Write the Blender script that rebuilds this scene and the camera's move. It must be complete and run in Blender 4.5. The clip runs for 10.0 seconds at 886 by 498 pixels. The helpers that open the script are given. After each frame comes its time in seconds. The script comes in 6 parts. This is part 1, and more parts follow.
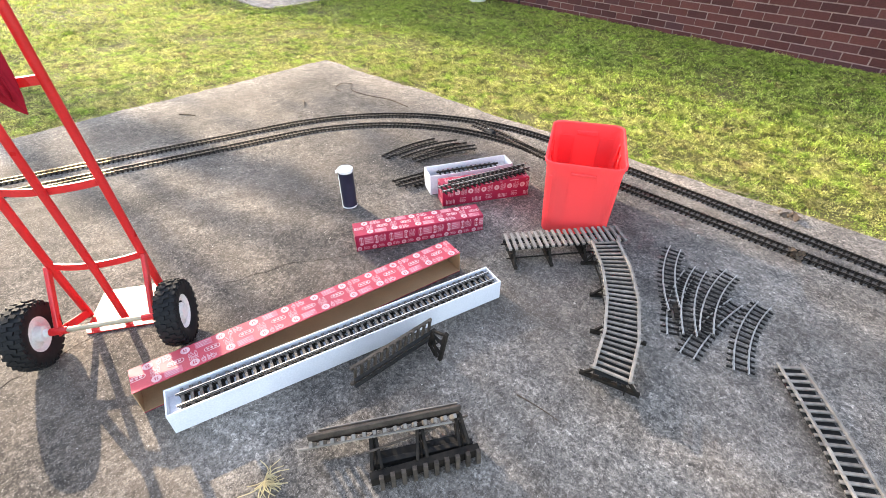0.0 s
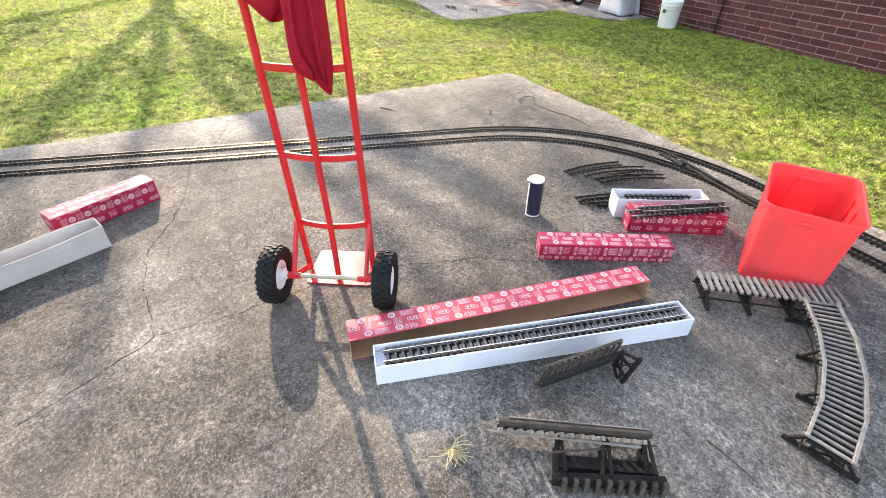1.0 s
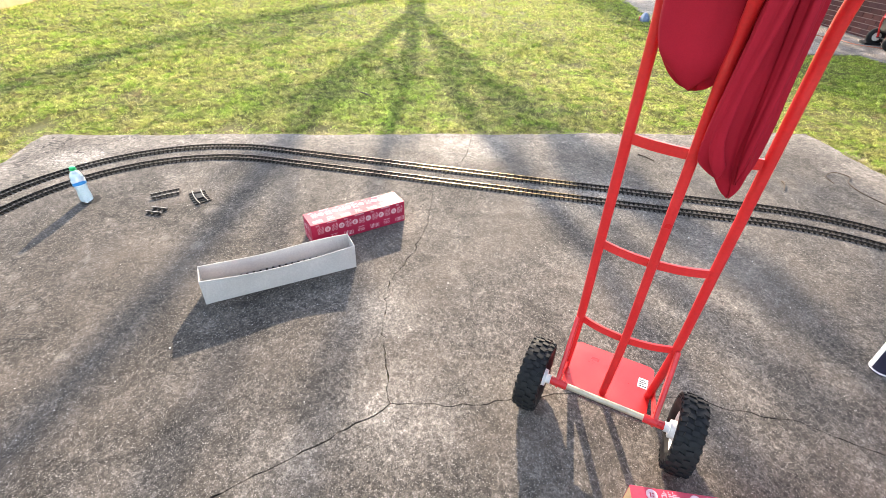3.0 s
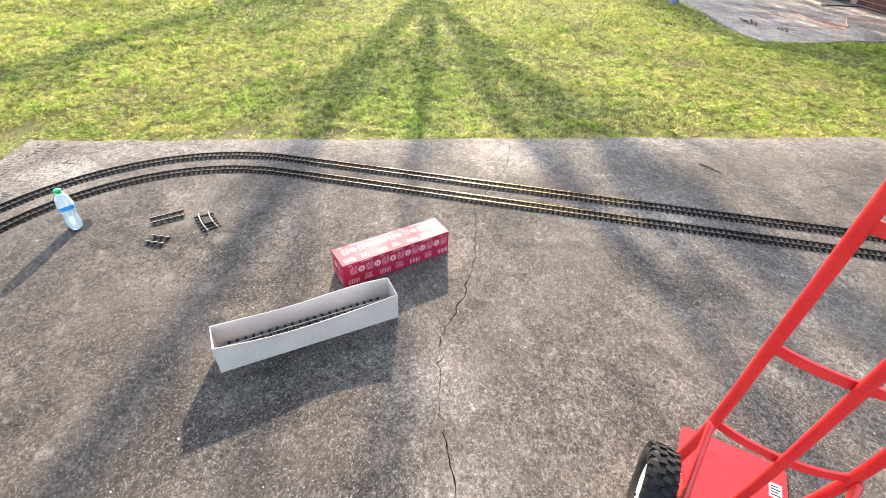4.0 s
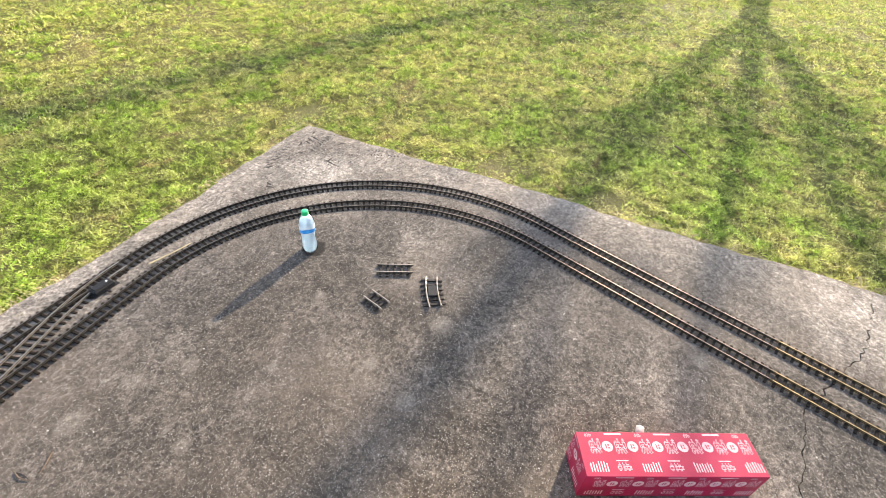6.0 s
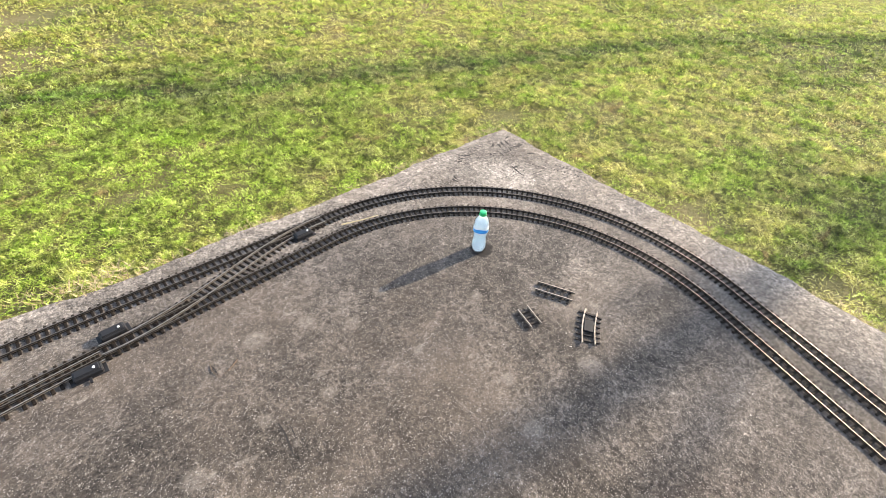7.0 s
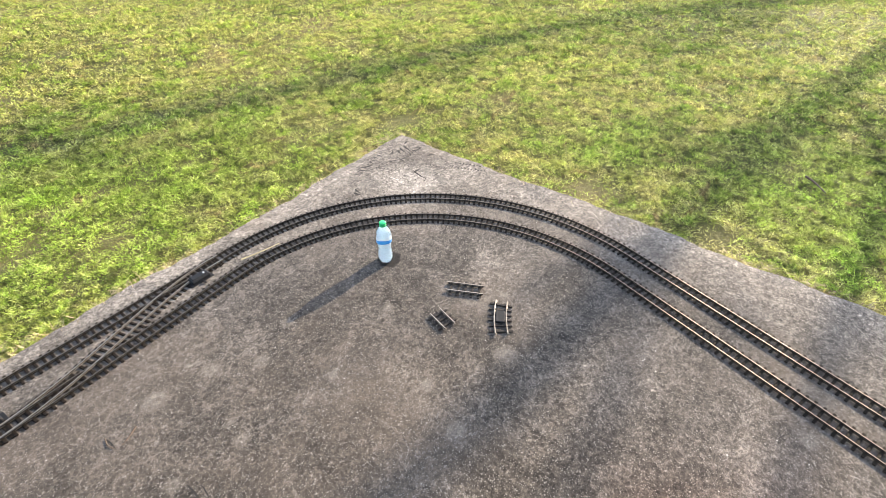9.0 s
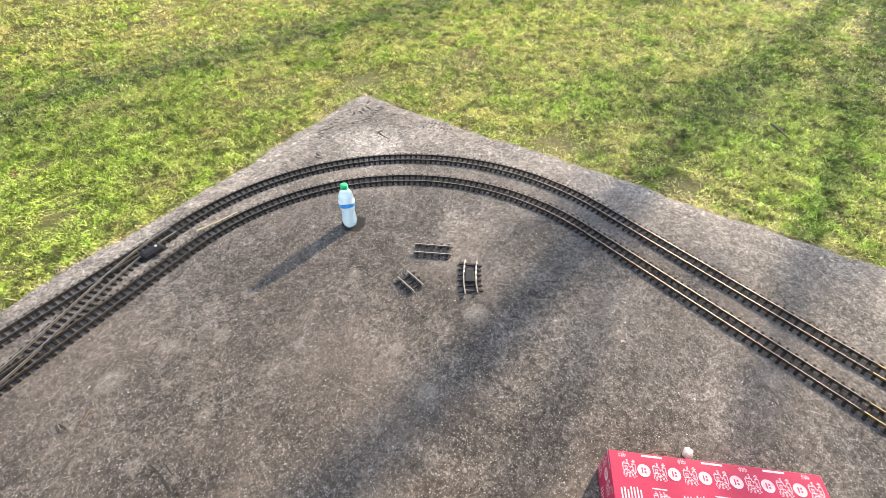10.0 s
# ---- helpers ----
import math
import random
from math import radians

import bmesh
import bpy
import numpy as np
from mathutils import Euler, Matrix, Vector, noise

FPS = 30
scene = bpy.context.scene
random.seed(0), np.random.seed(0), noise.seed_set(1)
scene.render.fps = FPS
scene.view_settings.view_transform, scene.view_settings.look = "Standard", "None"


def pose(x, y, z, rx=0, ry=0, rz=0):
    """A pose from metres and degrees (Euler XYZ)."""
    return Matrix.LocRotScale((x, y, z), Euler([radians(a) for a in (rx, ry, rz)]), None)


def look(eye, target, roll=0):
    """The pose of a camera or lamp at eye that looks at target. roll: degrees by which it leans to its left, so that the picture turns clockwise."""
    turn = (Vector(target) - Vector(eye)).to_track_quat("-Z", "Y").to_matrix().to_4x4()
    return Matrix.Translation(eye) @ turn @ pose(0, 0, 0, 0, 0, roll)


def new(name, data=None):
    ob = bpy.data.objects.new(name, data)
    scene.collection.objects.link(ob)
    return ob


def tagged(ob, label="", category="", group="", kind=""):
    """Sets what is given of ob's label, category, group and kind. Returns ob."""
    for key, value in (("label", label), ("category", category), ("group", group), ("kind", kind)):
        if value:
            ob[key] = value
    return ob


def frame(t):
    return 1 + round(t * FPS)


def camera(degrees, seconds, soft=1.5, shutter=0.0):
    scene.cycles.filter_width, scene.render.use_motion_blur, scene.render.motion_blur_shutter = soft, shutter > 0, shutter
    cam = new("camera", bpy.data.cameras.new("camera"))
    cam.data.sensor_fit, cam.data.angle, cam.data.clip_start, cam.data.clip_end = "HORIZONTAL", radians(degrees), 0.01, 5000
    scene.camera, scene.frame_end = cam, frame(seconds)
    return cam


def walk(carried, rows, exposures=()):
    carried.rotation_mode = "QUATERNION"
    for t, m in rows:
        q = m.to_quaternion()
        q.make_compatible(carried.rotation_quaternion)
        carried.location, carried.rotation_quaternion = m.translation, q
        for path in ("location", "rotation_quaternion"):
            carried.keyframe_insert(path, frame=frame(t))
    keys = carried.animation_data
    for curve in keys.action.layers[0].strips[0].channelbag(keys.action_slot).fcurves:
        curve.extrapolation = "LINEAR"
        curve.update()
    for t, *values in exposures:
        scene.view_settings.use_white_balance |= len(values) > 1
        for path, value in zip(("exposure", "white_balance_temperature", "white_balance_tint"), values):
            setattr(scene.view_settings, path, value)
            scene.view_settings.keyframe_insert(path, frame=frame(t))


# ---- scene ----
cam = camera(87.7, 10.0, soft=0.6)
PATH = [
    (0, (-0.323, 1.104, 1.311), (-1.414, 2.256, 0.094), -0.2),
    (0.5, (-0.369, 1.01, 1.321), (-1.594, 2.054, 0.134), 0.7),
    (1, (-0.454, 0.812, 1.324), (-1.875, 1.592, 0.153), 0.5),
    (1.5, (-0.548, 0.657, 1.33), (-2.11, 1.1, 0.162), 0.7),
    (2, (-0.72, 0.614, 1.331), (-2.331, 0.86, 0.172), -0.2),
    (2.5, (-0.933, 0.591, 1.348), (-2.568, 0.761, 0.21), 1.5),
    (2.7, (-1.001, 0.562, 1.342), (-2.637, 0.725, 0.203), 2.3),
    (3.8, (-1.447, 0.321, 1.318), (-3.026, 0.497, 0.104), 1.1),
    (4, (-1.564, 0.304, 1.319), (-3.142, 0.467, 0.102), 2.3),
    (4.5, (-1.818, 0.214, 1.326), (-3.395, 0.278, 0.098), 4.6),
    (5, (-2.037, 0.044, 1.328), (-3.616, 0.097, 0.102), 4.3),
    (5.5, (-2.174, -0.063, 1.312), (-3.722, -0.262, 0.061), 4.8),
    (6, (-2.318, -0.114, 1.337), (-3.736, -0.721, 0.064), 4.4),
    (6.2, (-2.346, -0.13, 1.336), (-3.697, -0.876, 0.064), 5.2),
    (7.3, (-2.265, -0.213, 1.329), (-3.252, -1.384, 0.042), 5.1),
    (7.5, (-2.25, -0.222, 1.326), (-3.229, -1.401, 0.04), 5.7),
    (8, (-2.283, -0.202, 1.334), (-3.296, -1.357, 0.053), 3.5),
    (8.5, (-2.353, -0.147, 1.349), (-3.497, -1.189, 0.082), 2.4),
    (9, (-2.429, -0.09, 1.351), (-3.648, -1.043, 0.085), 0.3),
    (9.5, (-2.456, -0.071, 1.296), (-3.665, -0.943, -0.037), -0.3),
    (10, (-2.473, -0.073, 1.292), (-3.678, -0.89, -0.079), 0.3),
]
walk(cam, [(t, look(eye, target, roll)) for t, eye, target, roll in PATH], exposures=[(0.0, 2.44, 6900, 12), (2.0, 2.36, 6780, 12), (4.5, 2.32, 6780, 12), (6.0, 2.14, 6900, 12), (10.0, 2.14, 6730, 11)])

# ---- light ----
SUN_AZ, SUN_EL = radians(175.3), radians(22.6)   # towards the sun, from +x anticlockwise
SUN_DIR = Vector((math.cos(SUN_AZ) * math.cos(SUN_EL), math.sin(SUN_AZ) * math.cos(SUN_EL), math.sin(SUN_EL)))
world = bpy.data.worlds.new("sky")
scene.world = world
world.use_nodes = True
wn = world.node_tree
sky = wn.nodes.new("ShaderNodeTexSky")
sky.sky_type, sky.sun_disc = "NISHITA", False
sky.sun_elevation, sky.sun_rotation = SUN_EL, radians(90) - SUN_AZ
background = wn.nodes["Background"]
background.inputs["Strength"].default_value = 0.15
soften = wn.nodes.new("ShaderNodeHueSaturation")   # a milky, hazy sky
soften.inputs["Saturation"].default_value = 0.8
wn.links.new(sky.outputs["Color"], soften.inputs["Color"])
wn.links.new(soften.outputs["Color"], background.inputs["Color"])
sun_data = bpy.data.lights.new("sun", "SUN")
sun_data.energy, sun_data.angle, sun_data.color = 2.9, radians(0.55), (1.0, 0.865, 0.68)
sun = new("sun", sun_data)
sun.rotation_mode = "QUATERNION"
sun.rotation_quaternion = SUN_DIR.to_track_quat("Z", "Y")
sun.location = SUN_DIR * 30


# ---- materials ----
def ramp(tree, fac, stops):
    node = tree.nodes.new("ShaderNodeValToRGB")
    while len(node.color_ramp.elements) < len(stops):
        node.color_ramp.elements.new(0.5)
    for el, (at, col) in zip(node.color_ramp.elements, stops):
        el.position, el.color = at, (*col, 1) if len(col) == 3 else col
    tree.links.new(fac, node.inputs["Fac"])
    return node.outputs["Color"]


def grey(v):
    return (v, v, v)


def noise_tex(tree, coord, scale, detail=4.0, rough=0.55, distortion=0.0):
    node = tree.nodes.new("ShaderNodeTexNoise")
    node.inputs["Scale"].default_value, node.inputs["Detail"].default_value = scale, detail
    node.inputs["Roughness"].default_value, node.inputs["Distortion"].default_value = rough, distortion
    tree.links.new(coord, node.inputs["Vector"])
    return node.outputs["Fac"]


def voronoi(tree, coord, scale, feature="F1", rand=1.0):
    node = tree.nodes.new("ShaderNodeTexVoronoi")
    node.feature = feature
    node.inputs["Scale"].default_value, node.inputs["Randomness"].default_value = scale, rand
    tree.links.new(coord, node.inputs["Vector"])
    return node


def mix(tree, fac, a, b, mode="MIX"):
    node = tree.nodes.new("ShaderNodeMix")
    node.data_type, node.blend_type = "RGBA", mode
    for value, slot in ((fac, 0), (a, 6), (b, 7)):
        if isinstance(value, bpy.types.NodeSocket):
            tree.links.new(value, node.inputs[slot])
        elif slot == 0:
            node.inputs[0].default_value = value
        else:
            node.inputs[slot].default_value = (*value, 1)
    return node.outputs[2]


def bump(tree, height, strength, distance, chain=None):
    node = tree.nodes.new("ShaderNodeBump")
    node.inputs["Strength"].default_value, node.inputs["Distance"].default_value = strength, distance
    tree.links.new(height, node.inputs["Height"])
    if chain is not None:
        tree.links.new(chain, node.inputs["Normal"])
    return node.outputs["Normal"]


def coords(tree, kind="Object"):
    return tree.nodes.new("ShaderNodeTexCoord").outputs[kind]


def blank(name, rough=0.6, metal=0.0, spec=0.5):
    m = bpy.data.materials.new(name)
    m.use_nodes = True
    p = m.node_tree.nodes["Principled BSDF"]
    p.inputs["Roughness"].default_value, p.inputs["Metallic"].default_value = rough, metal
    p.inputs["Specular IOR Level"].default_value = spec
    return m, m.node_tree, p


def worn(name, a, b, scale=12.0, rough=0.6, metal=0.0, spec=0.5, fine=90.0, relief=0.15, depth=0.001, dirt=None, island=0.0):
    """A surface whose colour wanders from a to b, with finer grain, relief and, where given, spots of dirt."""
    m, tree, p = blank(name, rough, metal, spec)
    c = coords(tree)
    big, small = noise_tex(tree, c, scale, 5), noise_tex(tree, c, fine, 3)
    col = ramp(tree, big, [(0.3, a), (0.7, b)])
    col = mix(tree, 0.35, col, ramp(tree, small, [(0.25, grey(0.5)), (0.75, grey(1.0))]), "MULTIPLY")
    if dirt:
        spots = ramp(tree, noise_tex(tree, c, scale * 2.7, 6, 0.7), [(0.55, grey(0)), (0.68, grey(1))])
        col = mix(tree, spots, col, dirt)
    if island:
        rnd = tree.nodes.new("ShaderNodeObjectInfo").outputs["Random"]
        col = mix(tree, 1.0, col, ramp(tree, rnd, [(0.0, grey(1 - island)), (1.0, grey(1.0))]), "MULTIPLY")
    tree.links.new(col, p.inputs["Base Color"])
    tree.links.new(ramp(tree, big, [(0.3, grey(max(0.05, rough - 0.12))), (0.7, grey(min(1, rough + 0.12)))]), p.inputs["Roughness"])
    tree.links.new(bump(tree, small, relief, depth), p.inputs["Normal"])
    return m


def spot(tree, c, x, y, r, soft, amount, ragged):
    """A stain round x, y with a ragged rim."""
    flat = tree.nodes.new("ShaderNodeVectorMath")
    flat.operation = "DISTANCE"
    flat.inputs[1].default_value = (x, y, 0)
    tree.links.new(c, flat.inputs[0])
    add = tree.nodes.new("ShaderNodeMath")
    add.operation = "MULTIPLY_ADD"
    add.inputs[1].default_value, add.inputs[2].default_value = r * 0.9, -r * 0.45
    tree.links.new(ragged, add.inputs[0])
    both = tree.nodes.new("ShaderNodeMath")
    both.operation = "ADD"
    tree.links.new(flat.outputs["Value"], both.inputs[0])
    tree.links.new(add.outputs[0], both.inputs[1])
    return ramp(tree, both.outputs[0], [(max(0.0, r * (1 - soft)), grey(amount)), (min(1.0, r), grey(0))])


def border(tree, c, socket, at, sign, ragged):
    """Grey value 1 at the line where the socket's coordinate is at, falling to 0 inside."""
    split_xyz = tree.nodes.new("ShaderNodeSeparateXYZ")
    tree.links.new(c, split_xyz.inputs[0])
    off = tree.nodes.new("ShaderNodeMath")
    off.operation = "MULTIPLY_ADD"
    off.inputs[1].default_value, off.inputs[2].default_value = sign, -sign * at
    tree.links.new(split_xyz.outputs[socket], off.inputs[0])
    rag = tree.nodes.new("ShaderNodeMath")
    rag.operation = "MULTIPLY_ADD"
    rag.inputs[1].default_value, rag.inputs[2].default_value = 0.5, -0.25
    tree.links.new(ragged, rag.inputs[0])
    both = tree.nodes.new("ShaderNodeMath")
    both.operation = "ADD"
    tree.links.new(off.outputs[0], both.inputs[0])
    tree.links.new(rag.outputs[0], both.inputs[1])
    return ramp(tree, both.outputs[0], [(0.0, grey(1)), (0.07, grey(0.75)), (0.42, grey(0))])


def concrete_material(name, warm, dark, pale, fleck=1.0, marks=False):
    m, tree, p = blank(name, 0.9, spec=0.25)
    c = coords(tree)
    stain = noise_tex(tree, c, 0.8, 6, 0.62, 0.4)
    patch = noise_tex(tree, c, 3.1, 8, 0.74, 0.8)
    blotch = noise_tex(tree, c, 19, 5, 0.72, 0.6)
    grain = noise_tex(tree, c, 85, 6, 0.82)
    grit = noise_tex(tree, c, 330, 3, 0.75)
    col = ramp(tree, stain, [(0.36, dark), (0.5, warm), (0.66, pale)])
    if marks:
        # paler worn rims with the sunlit edge's brightness mixed in, spalled zones along the cracks, a dark old stain
        # inside the loops
        rims = mix(tree, 1.0, border(tree, c, "X", SLAB_EDGE[0], 1, patch), border(tree, c, "Y", SLAB_EDGE[1], 1, patch), "LIGHTEN")
        rims = mix(tree, 1.0, rims, border(tree, c, "Y", SLAB_EDGE[2], -1, patch), "LIGHTEN")
        col = mix(tree, mix(tree, 0.55, grey(0), rims), col, (0.385, 0.335, 0.285))
        for x, y, r, amount in ((-2.7, -0.7, 1.25, 0.95), (-2.1, -1.1, 0.9, 0.8), (-3.2, -0.9, 0.7, 0.5), (-2.9, 0.1, 0.8, 0.6), (-4.32, -1.86, 0.4, 0.4), (-1.75, 0.35, 0.9, 0.5)):
            col = mix(tree, spot(tree, c, x, y, r, 0.75, amount, patch), col, (0.068, 0.056, 0.045))
        # eastern patches: paler concrete, lightened further to offset the leaf shade there
        for x, y, r, amount in ((-4.25, 0.97, 0.36, 0.5), (-2.04, 0.46, 0.26, 0.25), (-1.9, 0.1, 0.2, 0.15), (-2.55, 0.42, 0.2, 0.35), (-1.3, 1.25, 0.25, 0.55), (-3.5, 1.6, 0.5, 0.3), (-4.05, -1.6, 0.3, 0.45), (-0.35, 2.35, 0.98, 0.3), (-0.9, 1.7, 0.6, 0.3), (-0.5, 3.1, 0.8, 0.3), (-1.5, 2.7, 0.6, 0.35), (0.2, 1.9, 0.9, 0.15), (-4.1, -1.64, 0.18, 0.5)):
            col = mix(tree, spot(tree, c, x, y, r, 0.8, amount, blotch), col, (0.46, 0.41, 0.355))
    col = mix(tree, 0.8, col, ramp(tree, patch, [(0.3, grey(0.42)), (0.5, grey(0.92)), (0.66, grey(1.4))]), "MULTIPLY")
    col = mix(tree, 0.68, col, ramp(tree, blotch, [(0.3, grey(0.45)), (0.5, grey(0.95)), (0.7, grey(1.55))]), "MULTIPLY")
    col = mix(tree, 0.8, col, ramp(tree, grain, [(0.36, grey(0.35)), (0.5, grey(0.9)), (0.63, grey(1.6))]), "MULTIPLY")
    # sand grains: cells of ragged outline, each of its own tone
    shove = tree.nodes.new("ShaderNodeTexNoise")
    shove.inputs["Scale"].default_value, shove.inputs["Detail"].default_value = 210, 2
    tree.links.new(c, shove.inputs["Vector"])
    bent = tree.nodes.new("ShaderNodeVectorMath")
    bent.operation = "MULTIPLY_ADD"
    bent.inputs[1].default_value = (0.006, 0.006, 0.006)
    tree.links.new(shove.outputs["Color"], bent.inputs[0])
    tree.links.new(c, bent.inputs[2])
    rough_c = bent.outputs["Vector"]
    for scale, lo, hi, amount in ((300, 0.4, 1.7, 0.6), (120, 0.45, 1.55, 0.6)):
        cell = tree.nodes.new("ShaderNodeSeparateColor")
        tree.links.new(voronoi(tree, rough_c, scale).outputs["Color"], cell.inputs["Color"])
        col = mix(tree, amount, col, ramp(tree, cell.outputs["Blue"], [(0.0, grey(lo)), (0.5, grey(0.92)), (1.0, grey(hi))]), "MULTIPLY")
    mottle = noise_tex(tree, c, 8.0, 4, 0.62, 1.0)
    col = mix(tree, 0.55, col, ramp(tree, mottle, [(0.36, grey(0.55)), (0.5, grey(0.95)), (0.64, grey(1.35))]), "MULTIPLY")
    speck = noise_tex(tree, c, 48, 3, 0.6, 0.4)
    col = mix(tree, 0.55, col, ramp(tree, speck, [(0.38, grey(0.4)), (0.5, grey(0.95)), (0.62, grey(1.5))]), "MULTIPLY")
    # warm clay tint in places
    col = mix(tree, ramp(tree, noise_tex(tree, c, 1.6, 5, 0.6), [(0.46, grey(0)), (0.66, grey(0.3))]), col, (0.19, 0.15, 0.115))
    # exposed aggregate: pale and dark chips of ragged outline
    for scale, lo, tone_pale in ((300, 0.78, (0.27, 0.245, 0.22)), (165, 0.90, (0.28, 0.252, 0.225))):
        stones = voronoi(tree, rough_c, scale)
        pick = tree.nodes.new("ShaderNodeSeparateColor")
        tree.links.new(stones.outputs["Color"], pick.inputs["Color"])
        size = ramp(tree, stones.outputs["Distance"], [(0.30, grey(1)), (0.5, grey(0))])
        pale_pick = ramp(tree, pick.outputs["Red"], [(lo, grey(0)), (lo + 0.12, grey(fleck))])
        dark_pick = ramp(tree, pick.outputs["Green"], [(lo - 0.04, grey(0)), (lo + 0.1, grey(0.75))])
        col = mix(tree, mix(tree, 1.0, size, dark_pick, "MULTIPLY"), col, (0.035, 0.031, 0.028))
        col = mix(tree, mix(tree, 1.0, size, pale_pick, "MULTIPLY"), col, tone_pale)
    # pale scuffs
    scuff = ramp(tree, noise_tex(tree, c, 6.0, 6, 0.7, 1.2), [(0.64, grey(0)), (0.76, grey(0.35))])
    col = mix(tree, scuff, col, (0.40, 0.355, 0.30))
    stretch = tree.nodes.new("ShaderNodeMapping")
    stretch.inputs["Scale"].default_value, stretch.inputs["Rotation"].default_value = (3, 26, 1), (0, 0, radians(38))
    tree.links.new(c, stretch.inputs["Vector"])
    scrape = noise_tex(tree, stretch.outputs["Vector"], 1.0, 5, 0.7, 0.6)
    col = mix(tree, ramp(tree, scrape, [(0.66, grey(0)), (0.72, grey(0.22))]), col, (0.36, 0.32, 0.28))
    if marks:
        # round pale droppings
        for x, y, r in ((-2.83, -1.22, 0.035), (-2.52, -1.36, 0.05), (-3.05, -0.52, 0.04), (-3.40, -0.56, 0.05), (-2.62, -1.02, 0.03), (-2.95, -0.98, 0.025), (-3.3, -1.05, 0.03), (-2.35, -0.75, 0.035), (-3.7, 0.35, 0.04), (-2.7, -1.33, 0.04), (-2.42, -1.05, 0.03), (-3.12, -0.7, 0.03), (-2.2, -1.0, 0.045), (-3.0, -1.3, 0.03)):
            col = mix(tree, mix(tree, 1.0, spot(tree, c, x, y, r, 0.5, 0.46, blotch), ramp(tree, grain, [(0.35, grey(0.3)), (0.6, grey(1))]), "MULTIPLY"), col, mix(tree, 0.5, (0.40, 0.35, 0.29), col))
        # dark ring under the bottle: damp, with the bottle's shadow painted in
        col = mix(tree, spot(tree, c, -3.523, -1.252, 0.060, 0.2, 1.0, blotch), col, (0.014, 0.012, 0.011))
    tree.links.new(col, p.inputs["Base Color"])
    n = bump(tree, grain, 0.7, 0.004)
    n = bump(tree, grit, 0.5, 0.0015, n)
    n = bump(tree, patch, 0.25, 0.012, n)
    tree.links.new(n, p.inputs["Normal"])
    return m


def grass_material(name):
    m = bpy.data.materials.new(name)
    m.use_nodes = True
    tree = m.node_tree
    p = tree.nodes["Principled BSDF"]
    p.inputs["Roughness"].default_value, p.inputs["Specular IOR Level"].default_value = 0.7, 0.16
    rnd = tree.nodes.new("ShaderNodeNewGeometry").outputs["Random Per Island"]
    c = coords(tree)
    wide = noise_tex(tree, c, 0.55, 5, 0.65, 0.4)
    near = noise_tex(tree, c, 3.6, 5, 0.65, 0.6)
    clump = noise_tex(tree, c, 17, 4, 0.65, 0.5)
    lush = ramp(tree, rnd, [(0.0, (0.16, 0.24, 0.028)), (0.4, (0.29, 0.42, 0.055)), (0.8, (0.44, 0.55, 0.100)), (1.0, (0.64, 0.67, 0.24))])
    olive = ramp(tree, rnd, [(0.0, (0.21, 0.22, 0.043)), (0.45, (0.44, 0.45, 0.108)), (1.0, (0.72, 0.69, 0.29))])
    straw = ramp(tree, rnd, [(0.0, (0.29, 0.25, 0.075)), (0.45, (0.57, 0.50, 0.195)), (1.0, (0.81, 0.72, 0.39))])
    brown = ramp(tree, rnd, [(0.0, (0.25, 0.155, 0.07)), (1.0, (0.54, 0.39, 0.22))])
    col = mix(tree, ramp(tree, near, [(0.44, grey(0.0)), (0.55, grey(1))]), lush, olive)
    col = mix(tree, ramp(tree, noise_tex(tree, c, 6.5, 4, 0.6, 0.7), [(0.47, grey(0)), (0.58, grey(0.85))]), col, straw)
    col = mix(tree, ramp(tree, clump, [(0.57, grey(0)), (0.66, grey(0.6))]), col, straw)
    # greener towards the house, with the rich green of its shade put into the colour
    side = tree.nodes.new("ShaderNodeSeparateXYZ")
    tree.links.new(c, side.inputs[0])
    tenth = tree.nodes.new("ShaderNodeMath")
    tenth.operation = "MULTIPLY"
    tenth.inputs[1].default_value = 0.1
    tree.links.new(side.outputs["Y"], tenth.inputs[0])
    col = mix(tree, ramp(tree, tenth.outputs[0], [(0.42, grey(0)), (0.56, grey(0.6))]), col, lush)
    # greener beside the slab
    for x, y, r, amount in ((-1.6, -2.6, 1.0, 0.7), (-2.6, -2.7, 1.0, 0.75), (-3.5, -2.7, 0.9, 0.65), (-2.4, -3.6, 1.0, 0.6), (-5.5, 0.3, 1.0, 0.7), (-5.3, -0.9, 0.7, 0.4)):
        col = mix(tree, spot(tree, c, x, y, r, 0.8, amount, near), col, lush)
    col = mix(tree, ramp(tree, noise_tex(tree, c, 4.7, 5, 0.7, 0.8), [(0.585, grey(0)), (0.66, grey(0.9))]), col, brown)
    # shade in the gaps between tufts, put into the blade colour by noise
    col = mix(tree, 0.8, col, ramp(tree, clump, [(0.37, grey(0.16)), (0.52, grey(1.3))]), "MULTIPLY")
    gap_shade = noise_tex(tree, c, 10, 5, 0.65, 0.5)
    col = mix(tree, 0.65, col, ramp(tree, gap_shade, [(0.36, grey(0.38)), (0.47, grey(0.95)), (0.62, grey(1.25))]), "MULTIPLY")
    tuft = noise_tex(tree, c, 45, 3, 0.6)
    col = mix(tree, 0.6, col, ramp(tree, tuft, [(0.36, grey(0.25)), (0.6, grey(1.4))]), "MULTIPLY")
    col = mix(tree, 0.6, col, ramp(tree, wide, [(0.35, grey(0.75)), (0.6, grey(1.1))]), "MULTIPLY")
    tree.links.new(mix(tree, 0.02, col, (0.5, 0.5, 0.42)), p.inputs["Base Color"])
    glow = tree.nodes.new("ShaderNodeBsdfTranslucent")
